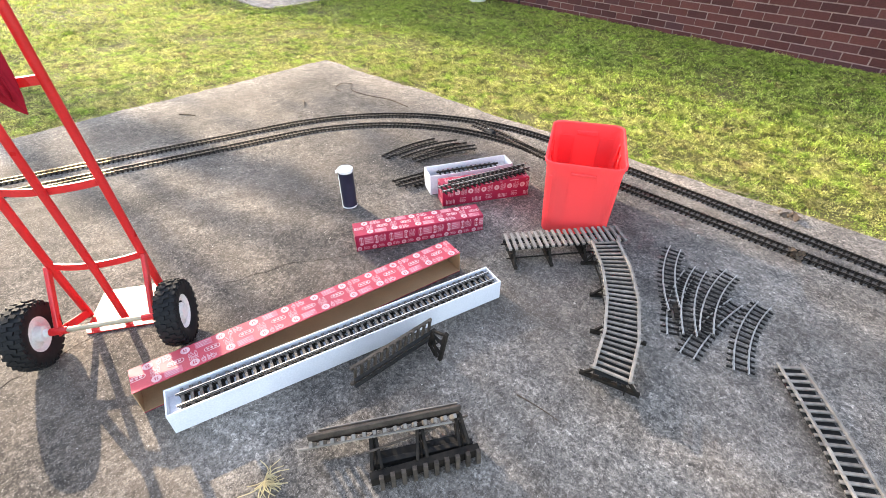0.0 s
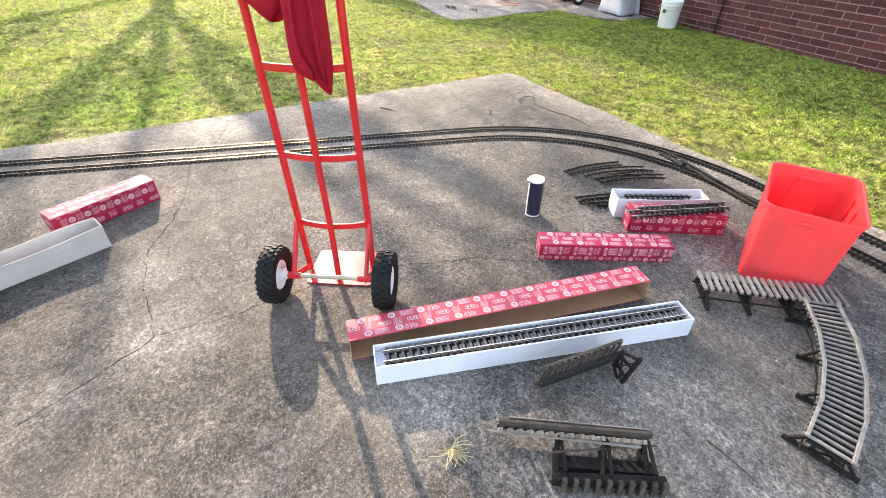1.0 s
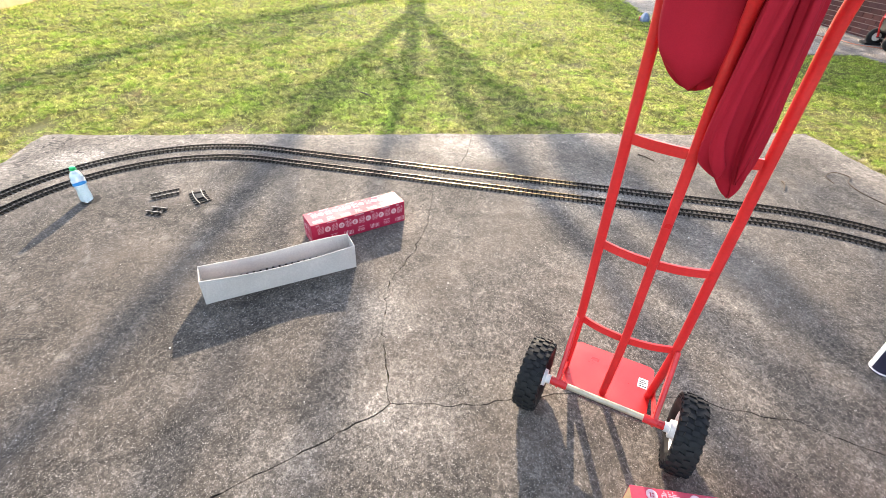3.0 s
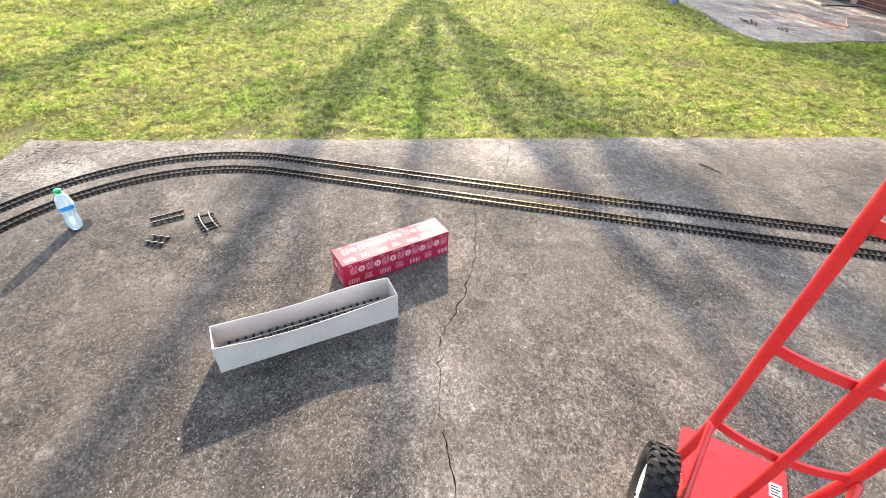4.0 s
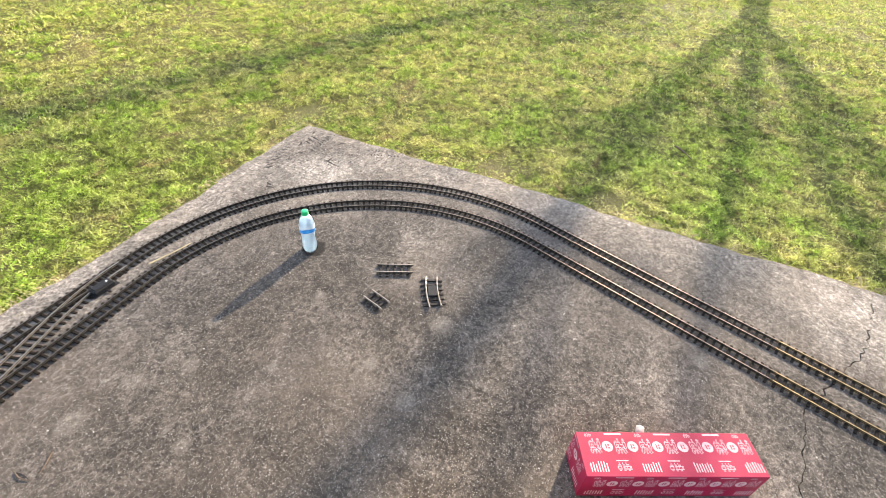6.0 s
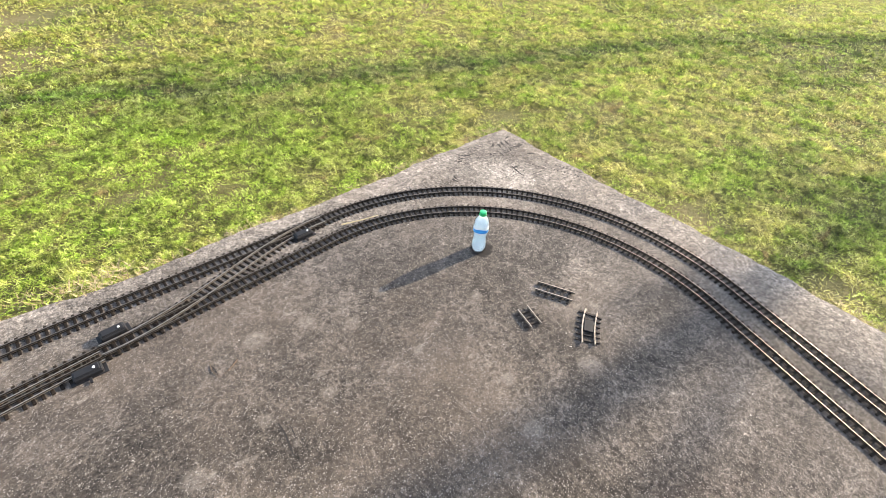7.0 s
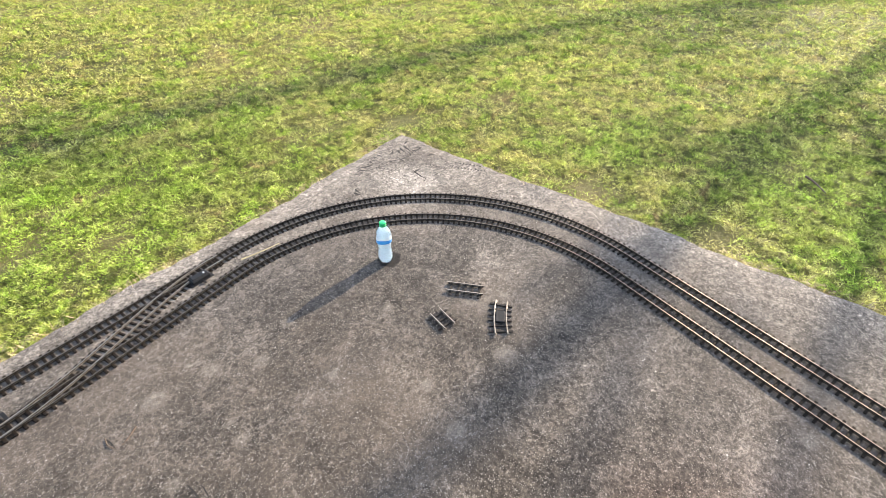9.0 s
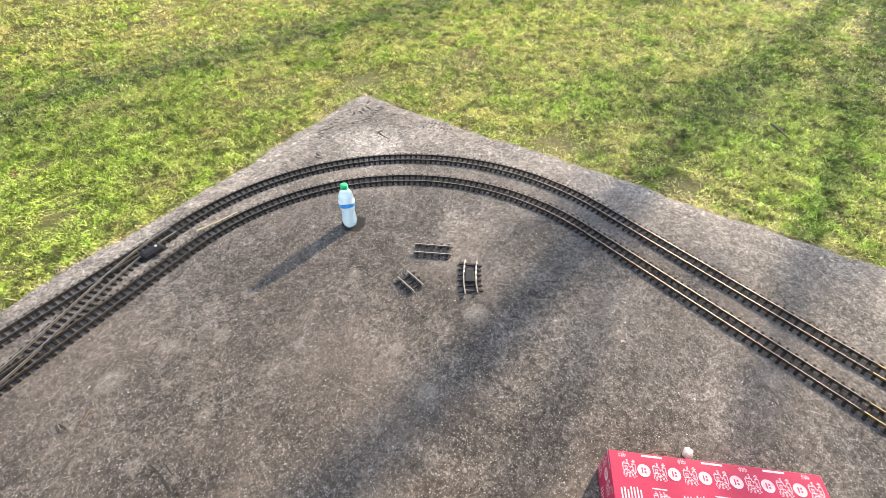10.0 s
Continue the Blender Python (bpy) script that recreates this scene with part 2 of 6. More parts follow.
    tree.links.new(mix(tree, 1.0, col, (0.98, 1.1, 0.55), "MULTIPLY"), glow.inputs["Color"])
    both = tree.nodes.new("ShaderNodeMixShader")
    both.inputs["Fac"].default_value = 0.5
    tree.links.new(p.outputs["BSDF"], both.inputs[1])
    tree.links.new(glow.outputs["BSDF"], both.inputs[2])
    tree.links.new(both.outputs["Shader"], tree.nodes["Material Output"].inputs["Surface"])
    return m


def soil_material(name):
    m, tree, p = blank(name, 0.95, spec=0.2)
    c = coords(tree)
    wide, near = noise_tex(tree, c, 0.55, 5, 0.65, 0.4), noise_tex(tree, c, 22, 6, 0.7)
    fine = noise_tex(tree, c, 160, 4, 0.7)
    col = ramp(tree, wide, [(0.35, (0.10, 0.105, 0.030)), (0.55, (0.17, 0.150, 0.058)), (0.7, (0.23, 0.17, 0.085))])
    col = mix(tree, 0.7, col, ramp(tree, near, [(0.3, grey(0.35)), (0.7, grey(1.2))]), "MULTIPLY")
    col = mix(tree, 0.5, col, ramp(tree, fine, [(0.3, grey(0.4)), (0.7, grey(1.3))]), "MULTIPLY")
    tree.links.new(col, p.inputs["Base Color"])
    tree.links.new(bump(tree, near, 0.8, 0.02), p.inputs["Normal"])
    return m


def brick_material(name):
    m, tree, p = blank(name, 0.85, spec=0.25)
    c = coords(tree)
    rnd = tree.nodes.new("ShaderNodeObjectInfo").outputs["Random"]
    isl = tree.nodes.new("ShaderNodeNewGeometry").outputs["Random Per Island"]
    both = tree.nodes.new("ShaderNodeMath")
    both.operation = "ADD"
    tree.links.new(rnd, both.inputs[0])
    tree.links.new(isl, both.inputs[1])
    wrap = tree.nodes.new("ShaderNodeMath")
    wrap.operation = "FRACT"
    tree.links.new(both.outputs[0], wrap.inputs[0])
    col = ramp(tree, wrap.outputs[0], [(0.0, (0.055, 0.018, 0.018)), (0.4, (0.085, 0.026, 0.024)), (0.75, (0.11, 0.036, 0.031)), (1.0, (0.068, 0.026, 0.028))])
    grain = noise_tex(tree, c, 60, 5, 0.7)
    col = mix(tree, 0.5, col, ramp(tree, grain, [(0.3, grey(0.5)), (0.7, grey(1.25))]), "MULTIPLY")
    tree.links.new(col, p.inputs["Base Color"])
    tree.links.new(bump(tree, grain, 0.5, 0.003), p.inputs["Normal"])
    return m


def rail_material(name, side, top, metal, gloss=0.36):
    """Dull sides, a bright worn top."""
    m, tree, p = blank(name, 0.45, metal)
    c = coords(tree)
    normal = tree.nodes.new("ShaderNodeNewGeometry")
    part_z = tree.nodes.new("ShaderNodeSeparateXYZ")
    tree.links.new(normal.outputs["True Normal"], part_z.inputs[0])
    spots = noise_tex(tree, c, 35, 5, 0.65)
    upper = ramp(tree, part_z.outputs["Z"], [(0.85, grey(0)), (0.95, grey(1))])
    shiny = mix(tree, 1.0, upper, ramp(tree, spots, [(0.28, grey(0.35)), (0.5, grey(1))]), "MULTIPLY")
    tree.links.new(mix(tree, shiny, side, top), p.inputs["Base Color"])
    tree.links.new(ramp(tree, shiny, [(0, grey(0.65)), (1, grey(gloss))]), p.inputs["Roughness"])
    tree.links.new(ramp(tree, shiny, [(0, grey(0.3)), (1, grey(metal))]), p.inputs["Metallic"])
    return m


def glass_material(name, tint, rough=0.05):
    m, tree, p = blank(name, rough)
    p.inputs["Base Color"].default_value = (*tint, 1)
    p.inputs["Transmission Weight"].default_value, p.inputs["IOR"].default_value = 1.0, 1.38
    return m


SLAB_EDGE = (-4.5, -1.99, 3.82)
CONCRETE = concrete_material("weathered concrete", (0.107, 0.092, 0.078), (0.070, 0.061, 0.053), (0.158, 0.136, 0.115), marks=True)
PATIO = concrete_material("pale concrete", (0.40, 0.335, 0.29), (0.27, 0.23, 0.20), (0.50, 0.42, 0.355), 0.4)
GRASS = grass_material("mown grass")
SOIL = soil_material("lawn soil")
BRICK = brick_material("dark red brick")
MORTAR = worn("pinkish mortar", (0.20, 0.135, 0.125), (0.30, 0.215, 0.195), 9, 0.9, fine=200)
TIE = worn("dark brown plastic", (0.012, 0.0095, 0.0075), (0.044, 0.034, 0.026), 40, 0.6, spec=0.25, fine=300, island=0.35)
TIE_DUSTY = worn("dusty sun-greyed plastic", (0.008, 0.0062, 0.0047), (0.030, 0.0225, 0.0165), 30, 0.8, spec=0.12, fine=300, island=0.4)
TIE_BROWN = worn("clean brown plastic", (0.10, 0.082, 0.065), (0.17, 0.14, 0.112), 40, 0.55, spec=0.4, fine=300, island=0.25)
# tie web, coloured black to carry the shade between the ties
WEB = worn("black plastic for gap shade", (0.004, 0.0032, 0.0025), (0.010, 0.008, 0.006), 40, 0.8, spec=0.15, fine=200)
RAIL_DARK = rail_material("tarnished rail", (0.008, 0.006, 0.005), (0.118, 0.097, 0.076), 0.7, 0.48)
RAIL_WORN = rail_material("worn rail", (0.04, 0.031, 0.025), (0.34, 0.285, 0.225), 0.9)
RAIL_BRASS = rail_material("brass rail", (0.050, 0.034, 0.015), (0.33, 0.24, 0.115), 0.95)
RAIL_BRIGHT = rail_material("clean rail", (0.08, 0.07, 0.062), (0.54, 0.495, 0.44), 0.95)
TIMBER_DARK = worn("weathered trestle wood", (0.011, 0.009, 0.0072), (0.045, 0.036, 0.028), 30, 0.85, spec=0.15, fine=220, relief=0.4, island=0.3)
TIMBER_GREY = worn("grey weathered wood", (0.215, 0.188, 0.160), (0.37, 0.328, 0.284), 30, 0.8, fine=220, relief=0.4, island=0.3)
TIMBER_BROWN = worn("brown trestle wood", (0.056, 0.044, 0.035), (0.125, 0.1, 0.08), 30, 0.85, spec=0.15, fine=220, relief=0.4, island=0.3)
TIMBER_MID = worn("greyed trestle wood", (0.20, 0.173, 0.147), (0.38, 0.335, 0.285), 30, 0.85, spec=0.15, fine=220, relief=0.4, island=0.4)
TIMBER_PALE = worn("yellow pine", (0.42, 0.27, 0.11), (0.58, 0.41, 0.19), 6, 0.7, fine=80)
RED_PAINT = worn("red enamel", (0.55, 0.016, 0.017), (0.66, 0.025, 0.026), 7, 0.35, fine=150, relief=0.05, dirt=None)
RED_CARD = worn("glossy red card", (0.30, 0.011, 0.042), (0.40, 0.019, 0.062), 9, 0.5, spec=0.25, fine=150, relief=0.05)
# paler copy of the red card: sun and sky sheen on the lid's top
RED_SHEEN = worn("red card with painted sheen", (0.42, 0.028, 0.055), (0.52, 0.045, 0.078), 9, 0.45, spec=0.35, fine=150, relief=0.05)
RED_DEEP = worn("deep red print", (0.36, 0.02, 0.045), (0.44, 0.03, 0.06), 9, 0.5, spec=0.3, fine=150, relief=0.05)
LINE_PRINT = worn("pale pink print", (0.52, 0.25, 0.28), (0.66, 0.38, 0.41), 60, 0.5, spec=0.25, fine=200, relief=0.03)
PINK_PRINT = worn("pink print", (0.50, 0.10, 0.15), (0.60, 0.17, 0.22), 30, 0.5, spec=0.25, fine=200, relief=0.03)
WHITE_PRINT = worn("pale print", (0.55, 0.30, 0.32), (0.72, 0.50, 0.51), 60, 0.5, spec=0.25, fine=200, relief=0.03)
CARD_BROWN = worn("brown cardboard", (0.42, 0.25, 0.13), (0.52, 0.33, 0.18), 8, 0.85, fine=180, relief=0.1)
CARD_WHITE = worn("white card", (0.68, 0.69, 0.74), (0.80, 0.80, 0.83), 6, 0.6, fine=150, relief=0.04)
CARD_GREY = worn("grey card", (0.42, 0.385, 0.36), (0.52, 0.475, 0.44), 7, 0.75, fine=150, relief=0.06)
RUBBER = worn("black rubber", (0.0045, 0.0045, 0.005), (0.012, 0.0115, 0.0115), 30, 0.75, spec=0.3, fine=200)
STEEL = worn("bare steel axle", (0.42, 0.36, 0.25), (0.55, 0.48, 0.36), 20, 0.4, 0.5)
WHITE_PAINT = worn("white enamel", (0.68, 0.66, 0.63), (0.8, 0.78, 0.75), 20, 0.4)
CLOTH = worn("dark red nylon", (0.29, 0.008, 0.020), (0.40, 0.014, 0.030), 5, 0.75, spec=0.12, fine=400, relief=0.08)
BLACK_PLASTIC = worn("black plastic", (0.008, 0.008, 0.0095), (0.018, 0.018, 0.02), 25, 0.6, spec=0.2)
NAVY = worn("navy label", (0.010, 0.011, 0.03), (0.016, 0.018, 0.042), 20, 0.4)
WHITE_PLASTIC = worn("white plastic", (0.74, 0.74, 0.73), (0.84, 0.84, 0.82), 12, 0.4)
GREEN_CAP = worn("green cap", (0.0, 0.42, 0.13), (0.01, 0.52, 0.18), 20, 0.35)
BAG_BLUE = worn("dull blue plastic film", (0.10, 0.15, 0.26), (0.20, 0.26, 0.38), 30, 0.4)
BLUE_LABEL = worn("blue label", (0.01, 0.20, 0.56), (0.03, 0.30, 0.66), 60, 0.35)
LABEL_WHITE = worn("white label film", (0.66, 0.74, 0.82), (0.82, 0.86, 0.9), 50, 0.35)
def milky_material(name, tint, share=0.6):
    m, tree, p = blank(name, 0.25)
    p.inputs["Base Color"].default_value = (*tint, 1)
    through_light = tree.nodes.new("ShaderNodeBsdfTranslucent")
    through_light.inputs["Color"].default_value = (*tint, 1)
    both = tree.nodes.new("ShaderNodeMixShader")
    both.inputs["Fac"].default_value = share
    tree.links.new(p.outputs["BSDF"], both.inputs[1])
    tree.links.new(through_light.outputs["BSDF"], both.inputs[2])
    tree.links.new(both.outputs["Shader"], tree.nodes["Material Output"].inputs["Surface"])
    return m


MILKY = milky_material("bright frosted water", (0.86, 0.91, 0.96))
RED_PLASTIC = milky_material("thin red plastic", (0.97, 0.14, 0.145), 0.52)
PET = glass_material("clear bottle", (0.86, 0.94, 0.98))
TARP = worn("silver grey tarpaulin", (0.36, 0.37, 0.42), (0.52, 0.53, 0.58), 5, 0.45, fine=40, relief=0.3, depth=0.01)
MAT_DARK = worn("dark rubber mat", (0.03, 0.03, 0.034), (0.06, 0.06, 0.065), 8, 0.7)
STRAW = worn("dry straw", (0.42, 0.33, 0.16), (0.6, 0.5, 0.28), 40, 0.8)
TWIG = worn("dark twig", (0.05, 0.032, 0.02), (0.12, 0.08, 0.05), 60, 0.85)
BARK = worn("bark", (0.07, 0.055, 0.042), (0.13, 0.105, 0.085), 8, 0.9, fine=40, relief=0.8, depth=0.02)
DRY_GRASS = worn("dead grass", (0.30, 0.21, 0.09), (0.62, 0.50, 0.27), 18, 0.8, fine=150)
LEAF = worn("tree leaf", (0.05, 0.10, 0.02), (0.09, 0.15, 0.035), 3, 0.6)
CORD = worn("orange cord", (0.45, 0.13, 0.06), (0.55, 0.18, 0.09), 20, 0.5)
SHINGLE = worn("grey shingle", (0.09, 0.085, 0.08), (0.15, 0.14, 0.13), 5, 0.9, fine=60)
GROOVE = worn("scratched concrete", (0.012, 0.010, 0.009), (0.028, 0.024, 0.02), 40, 0.95)
STONE = worn("pale pebble", (0.4, 0.37, 0.33), (0.6, 0.56, 0.5), 80, 0.8)


# ---- mesh helpers ----
def mesh_of(name, bm, material, smooth=False):
    me = bpy.data.meshes.new(name)
    bm.normal_update()
    bm.to_mesh(me)
    bm.free()
    me.materials.append(material)
    if smooth:
        for f in me.polygons:
            f.use_smooth = True
    return me


def part(name, bm, material, parent=None, label="", m=None, smooth=False):
    """Links a bmesh, or a ready mesh, as one object, under parent where one is given."""
    me = bm if isinstance(bm, bpy.types.Mesh) else mesh_of(name, bm, material, smooth)
    ob = new(name, me)
    if parent is not None:
        ob.parent = parent
    if m is not None:
        ob.matrix_basis = m
    if label:
        ob["label"] = label
    return ob


def thing(name, m, label, category, group="", kind=""):
    ob = new(name)
    ob.empty_display_size = 0.05
    ob.matrix_basis = m
    return tagged(ob, label, category, group, kind)


def box(bm, x0, x1, y0, y1, z0, z1, m=None, bevel=0.0):
    made = bmesh.ops.create_cube(bm, size=1.0)
    vs = made["verts"]
    for v in vs:
        v.co = Vector(((x0 + x1) / 2 + v.co.x * (x1 - x0), (y0 + y1) / 2 + v.co.y * (y1 - y0), (z0 + z1) / 2 + v.co.z * (z1 - z0)))
    if bevel:
        edges = {e for v in vs for e in v.link_edges}
        out = bmesh.ops.bevel(bm, geom=list(edges), offset=bevel, segments=1, affect="EDGES", profile=0.5)
        vs = list({v for f in out["faces"] for v in f.verts} | {v for v in vs if v.is_valid})
    if m is not None:
        bmesh.ops.transform(bm, matrix=m, verts=vs)
    return vs


def boxed(*a, **k):
    bm = bmesh.new()
    box(bm, *a, **k)
    return bm


def beam(bm, a, b, w, h, up=(0, 0, 1), bevel=0.0):
    """A squared timber from a to b, w wide and h high."""
    a, b = Vector(a), Vector(b)
    x = (b - a).normalized()
    y = Vector(up).cross(x).normalized()
    z = x.cross(y)
    m = Matrix((x, y, z)).transposed().to_4x4()
    m.translation = a
    return box(bm, 0, (b - a).length, -w / 2, w / 2, -h / 2, h / 2, m, bevel)


def sweep(bm, pts, profile, closed_ends=True, up=(0, 0, 1), scales=None):
    """Profile points (side, height) carried along pts."""
    rings = []
    for i, p in enumerate(pts):
        d = (Vector(pts[min(i + 1, len(pts) - 1)]) - Vector(pts[max(i - 1, 0)])).normalized()
        side = d.cross(Vector(up))
        side = side.normalized() if side.length > 1e-6 else Vector((1, 0, 0))
        top = side.cross(d)
        s = scales[i] if scales else 1.0
        rings.append([bm.verts.new(Vector(p) + side * a * s + top * b * s) for a, b in profile])
    n = len(profile)
    for r, q in zip(rings, rings[1:]):
        for i in range(n):
            bm.faces.new((r[i], r[(i + 1) % n], q[(i + 1) % n], q[i]))
    if closed_ends:
        bm.faces.new(rings[0][::-1])
        bm.faces.new(rings[-1])
    return rings


def ring(n, r, squash=1.0):
    return [(r * math.cos(2 * math.pi * i / n), r * squash * math.sin(2 * math.pi * i / n)) for i in range(n)]


def smooth_line(pts, steps=8):
    """A curve through pts."""
    pts = [Vector(p) for p in pts]
    ext = [2 * pts[0] - pts[1], *pts, 2 * pts[-1] - pts[-2]]
    out = []
    for a, b, c, d in zip(ext, ext[1:], ext[2:], ext[3:]):
        for i in range(steps):
            t = i / steps
            out.append(0.5 * (2 * b + (c - a) * t + (2 * a - 5 * b + 4 * c - d) * t * t + (3 * b - a - 3 * c + d) * t ** 3))
    return out + [pts[-1]]


def tube(pts, r, n=10, up=(0, 0, 1), scales=None):
    bm = bmesh.new()
    sweep(bm, pts, ring(n, r), up=up, scales=scales)
    return bm


def lathe(profile, n=24, cap=True):
    """Profile (radius, height) spun round z."""
    bm = bmesh.new()
    rings = []
    for r, z in profile:
        rings.append([bm.verts.new((r * math.cos(2 * math.pi * i / n), r * math.sin(2 * math.pi * i / n), z)) for i in range(n)])
    for a, b in zip(rings, rings[1:]):
        for i in range(n):
            bm.faces.new((a[i], a[(i + 1) % n], b[(i + 1) % n], b[i]))
    if cap and profile[0][0] > 1e-6:
        bm.faces.new(rings[0][::-1])
    if cap and profile[-1][0] > 1e-6:
        bm.faces.new(rings[-1])
    bmesh.ops.remove_doubles(bm, verts=bm.verts, dist=1e-6)
    return bm


def jagged(pts, step=0.03, amp=0.006, seed=1):
    """A broken line along pts."""
    rng = random.Random(seed)
    out = []
    for a, b in zip(pts, pts[1:]):
        a, b = Vector(a), Vector(b)
        n = max(1, int((b - a).length / step))
        side = Vector((-(b - a).y, (b - a).x)).normalized()
        for i in range(n):
            out.append(a.lerp(b, i / n) + side * (rng.uniform(-amp, amp) if i else 0))
    return out + [Vector(pts[-1])]


# ---- ground, slab, patio ----
SLAB_X0, SLAB_X1, SLAB_Y0, SLAB_Y1 = -4.5, 2.6, -1.95, 3.82
SOUTH_BEND, CORNER_Y = -2.4, -2.06      # the slab's south rim runs askew from its corner to the bend
WALL_O, WALL_TURN = Vector((-0.34, 7.137, 0)), 172.8      # foot of the house wall and its heading
WALL_M = pose(WALL_O.x, WALL_O.y, 0, 0, 0, WALL_TURN)
LAWN_Z = -0.035

bm = bmesh.new()
bmesh.ops.create_grid(bm, x_segments=1, y_segments=1, size=400)
ground = part("ground", bm, SOIL, m=pose(0, 0, LAWN_Z))
tagged(ground, "flat lawn soil under patchy mown grass", "lawn", kind="structure")

pavement = thing("pavement", pose(0, 0, 0), "weathered grey concrete slab split by cracks", "slab", kind="structure")


def solid(name, outline, depth, material, parent=None, m=None, label=""):
    """A flat slab with its top at z = 0."""
    bm = bmesh.new()
    face = bm.faces.new([bm.verts.new((p[0], p[1], 0)) for p in outline])
    out = bmesh.ops.extrude_face_region(bm, geom=[face])
    for v in out["geom"]:
        if isinstance(v, bmesh.types.BMVert):
            v.co.z -= depth
    bmesh.ops.recalc_face_normals(bm, faces=bm.faces)
    return part(name, bm, material, parent, label, m)


def split(line, width, seed, fade=999):
    """Both lips of a crack along line; it closes past the point fade."""
    rng = random.Random(seed)
    left, right = [], []
    for i, p in enumerate(line):
        d = line[min(i + 1, len(line) - 1)] - line[max(i - 1, 0)]
        n = Vector((-d.y, d.x)).normalized()
        g = width * rng.uniform(0.25, 1.0) ** 1.4 if i < fade else 0.0004
        left.append(p + n * g)
        right.append(p - n * g)
    return left, right


MEET = (-2.08, 0.437)
crack_far = jagged([(-4.5, 1.03), (-4.30, 1.0), (-4.06, 0.93), (-3.64, 0.68), (-3.23, 0.63), (-2.97, 0.55), (-2.73, 0.427), (-2.465, 0.40), (-2.26, 0.42), MEET], 0.020, 0.010, 1)
crack_near = jagged([MEET, (-2.02, 0.356), (-1.99, 0.30), (-1.865, 0.074), (-1.80, -0.054), (-1.70, -0.19), (-1.55, -0.364), (-1.2, -0.75), (-0.6, -1.4), (-0.1, SLAB_Y0)], 0.028, 0.007, 2)
crack_side = jagged([MEET, (-2.056, 0.71), (-2.085, 1.07), (-2.03, 1.5), (-1.98, 1.6), (-1.936, 1.78), (-1.79, 2.0), (-1.3, 2.6), (-0.5, 3.2), (0.4, SLAB_Y1)], 0.028, 0.008, 3)
far_l, far_r = split(crack_far, 0.0030, 4)
near_l, near_r = split(crack_near, 0.0036, 5)
side_l, side_r = split(crack_side, 0.0027, 6, 62)
corner_c, corner_b, south_bend = (SLAB_X0, CORNER_Y), (SLAB_X0, SLAB_Y1), (SOUTH_BEND, SLAB_Y0)


def edge(a, b, seed):
    """A worn slab rim from a to b: slow waves and small chips, with rounded-off ends."""
    rng = random.Random(seed)
    a, b = Vector(a), Vector(b)
    n = max(2, int((b - a).length / 0.035))
    side = Vector((-(b - a).y, (b - a).x)).normalized()
    ph = [rng.uniform(0, 6.28) for _ in range(3)]
    out = []
    for i in range(n):
        u = i / n * (b - a).length
        fade = min(1.0, min(i, n - i) / 6)
        wave = 0.011 * math.sin(u * 4.1 + ph[0]) + 0.007 * math.sin(u * 11.3 + ph[1]) + 0.004 * math.sin(u * 27 + ph[2])
        out.append(a.lerp(b, i / n) + side * (fade * wave + (rng.uniform(-0.006, 0.006) if i else 0)))
    return out



solid("slab_piece", edge(corner_c, tuple(far_r[0]), 7) + far_r + near_r[1:] + edge(tuple(near_r[-1]), south_bend, 8)[1:] + edge(south_bend, corner_c, 14), 0.12, CONCRETE, pavement)
solid("slab_piece", far_l[:-1] + side_l + edge(tuple(side_l[-1]), corner_b, 9)[1:] + edge(corner_b, tuple(far_l[0]), 10), 0.12, CONCRETE, pavement)
solid("slab_piece", near_l + [(SLAB_X1, SLAB_Y0), (SLAB_X1, SLAB_Y1)] + side_r[:0:-1], 0.12, CONCRETE, pavement)
bed = solid("slab_bed", [(SLAB_X0 + 0.05, SLAB_Y0 + 0.05), (SLAB_X1 - 0.05, SLAB_Y0 + 0.05), (SLAB_X1 - 0.05, SLAB_Y1 - 0.05), (SLAB_X0 + 0.05, SLAB_Y1 - 0.05)], 0.03, SOIL, pavement, pose(0, 0, -0.016), "dark dirt in the cracks")

PATIO_LINE = [(-40, 6.6), (-14, 5.75), (-11.9, 5.55), (-10.1, 5.1), (-9.1, 5.05), (-7.75, 4.8), (-7.42, 4.86), (-7.38, 5.4), (-7.55, 6.2), (-7.5, 6.95), (-6.9, 7.05), (-6.3, 7.3), (-6.2, 7.9), (-10.2, 8.42), (-40, 12.0)]
patio = solid("patio", jagged(PATIO_LINE, 0.12, 0.02, 11), 0.08, PATIO, m=pose(0, 0, -0.015))
tagged(patio, "pale concrete patio and drive beside the brick house", "patio", kind="structure")


# ---- grass ----
def lump(x, y, size, seed):
    """Soft random lumps of the given size, 0 to 1."""
    table = np.random.default_rng(seed).uniform(0, 1, (257, 257))
    u, v = (x + 40) / size + 0.31 * y / size, (y + 40) / size - 0.27 * x / size
    iu, iv = np.floor(u).astype(int), np.floor(v).astype(int)
    fu, fv = u - iu, v - iv
    fu, fv = fu * fu * (3 - 2 * fu), fv * fv * (3 - 2 * fv)
    at = lambda a, b: table[a % 257, b % 257]
    return (at(iu, iv) * (1 - fu) + at(iu + 1, iv) * fu) * (1 - fv) + (at(iu, iv + 1) * (1 - fu) + at(iu + 1, iv + 1) * fu) * fv


BARE_PATCHES = ((-1.88, -4.9, 0.3), (-2.4, -6.2, 0.5), (-2.98, -2.9, 0.08), (-2.35, -2.6, 0.1), (-4.68, -0.8, 0.2), (-4.66, -0.14, 0.14), (-4.72, -2.26, 0.17), (-2.2, 4.0, 0.1), (-3.3, 3.93, 0.12))


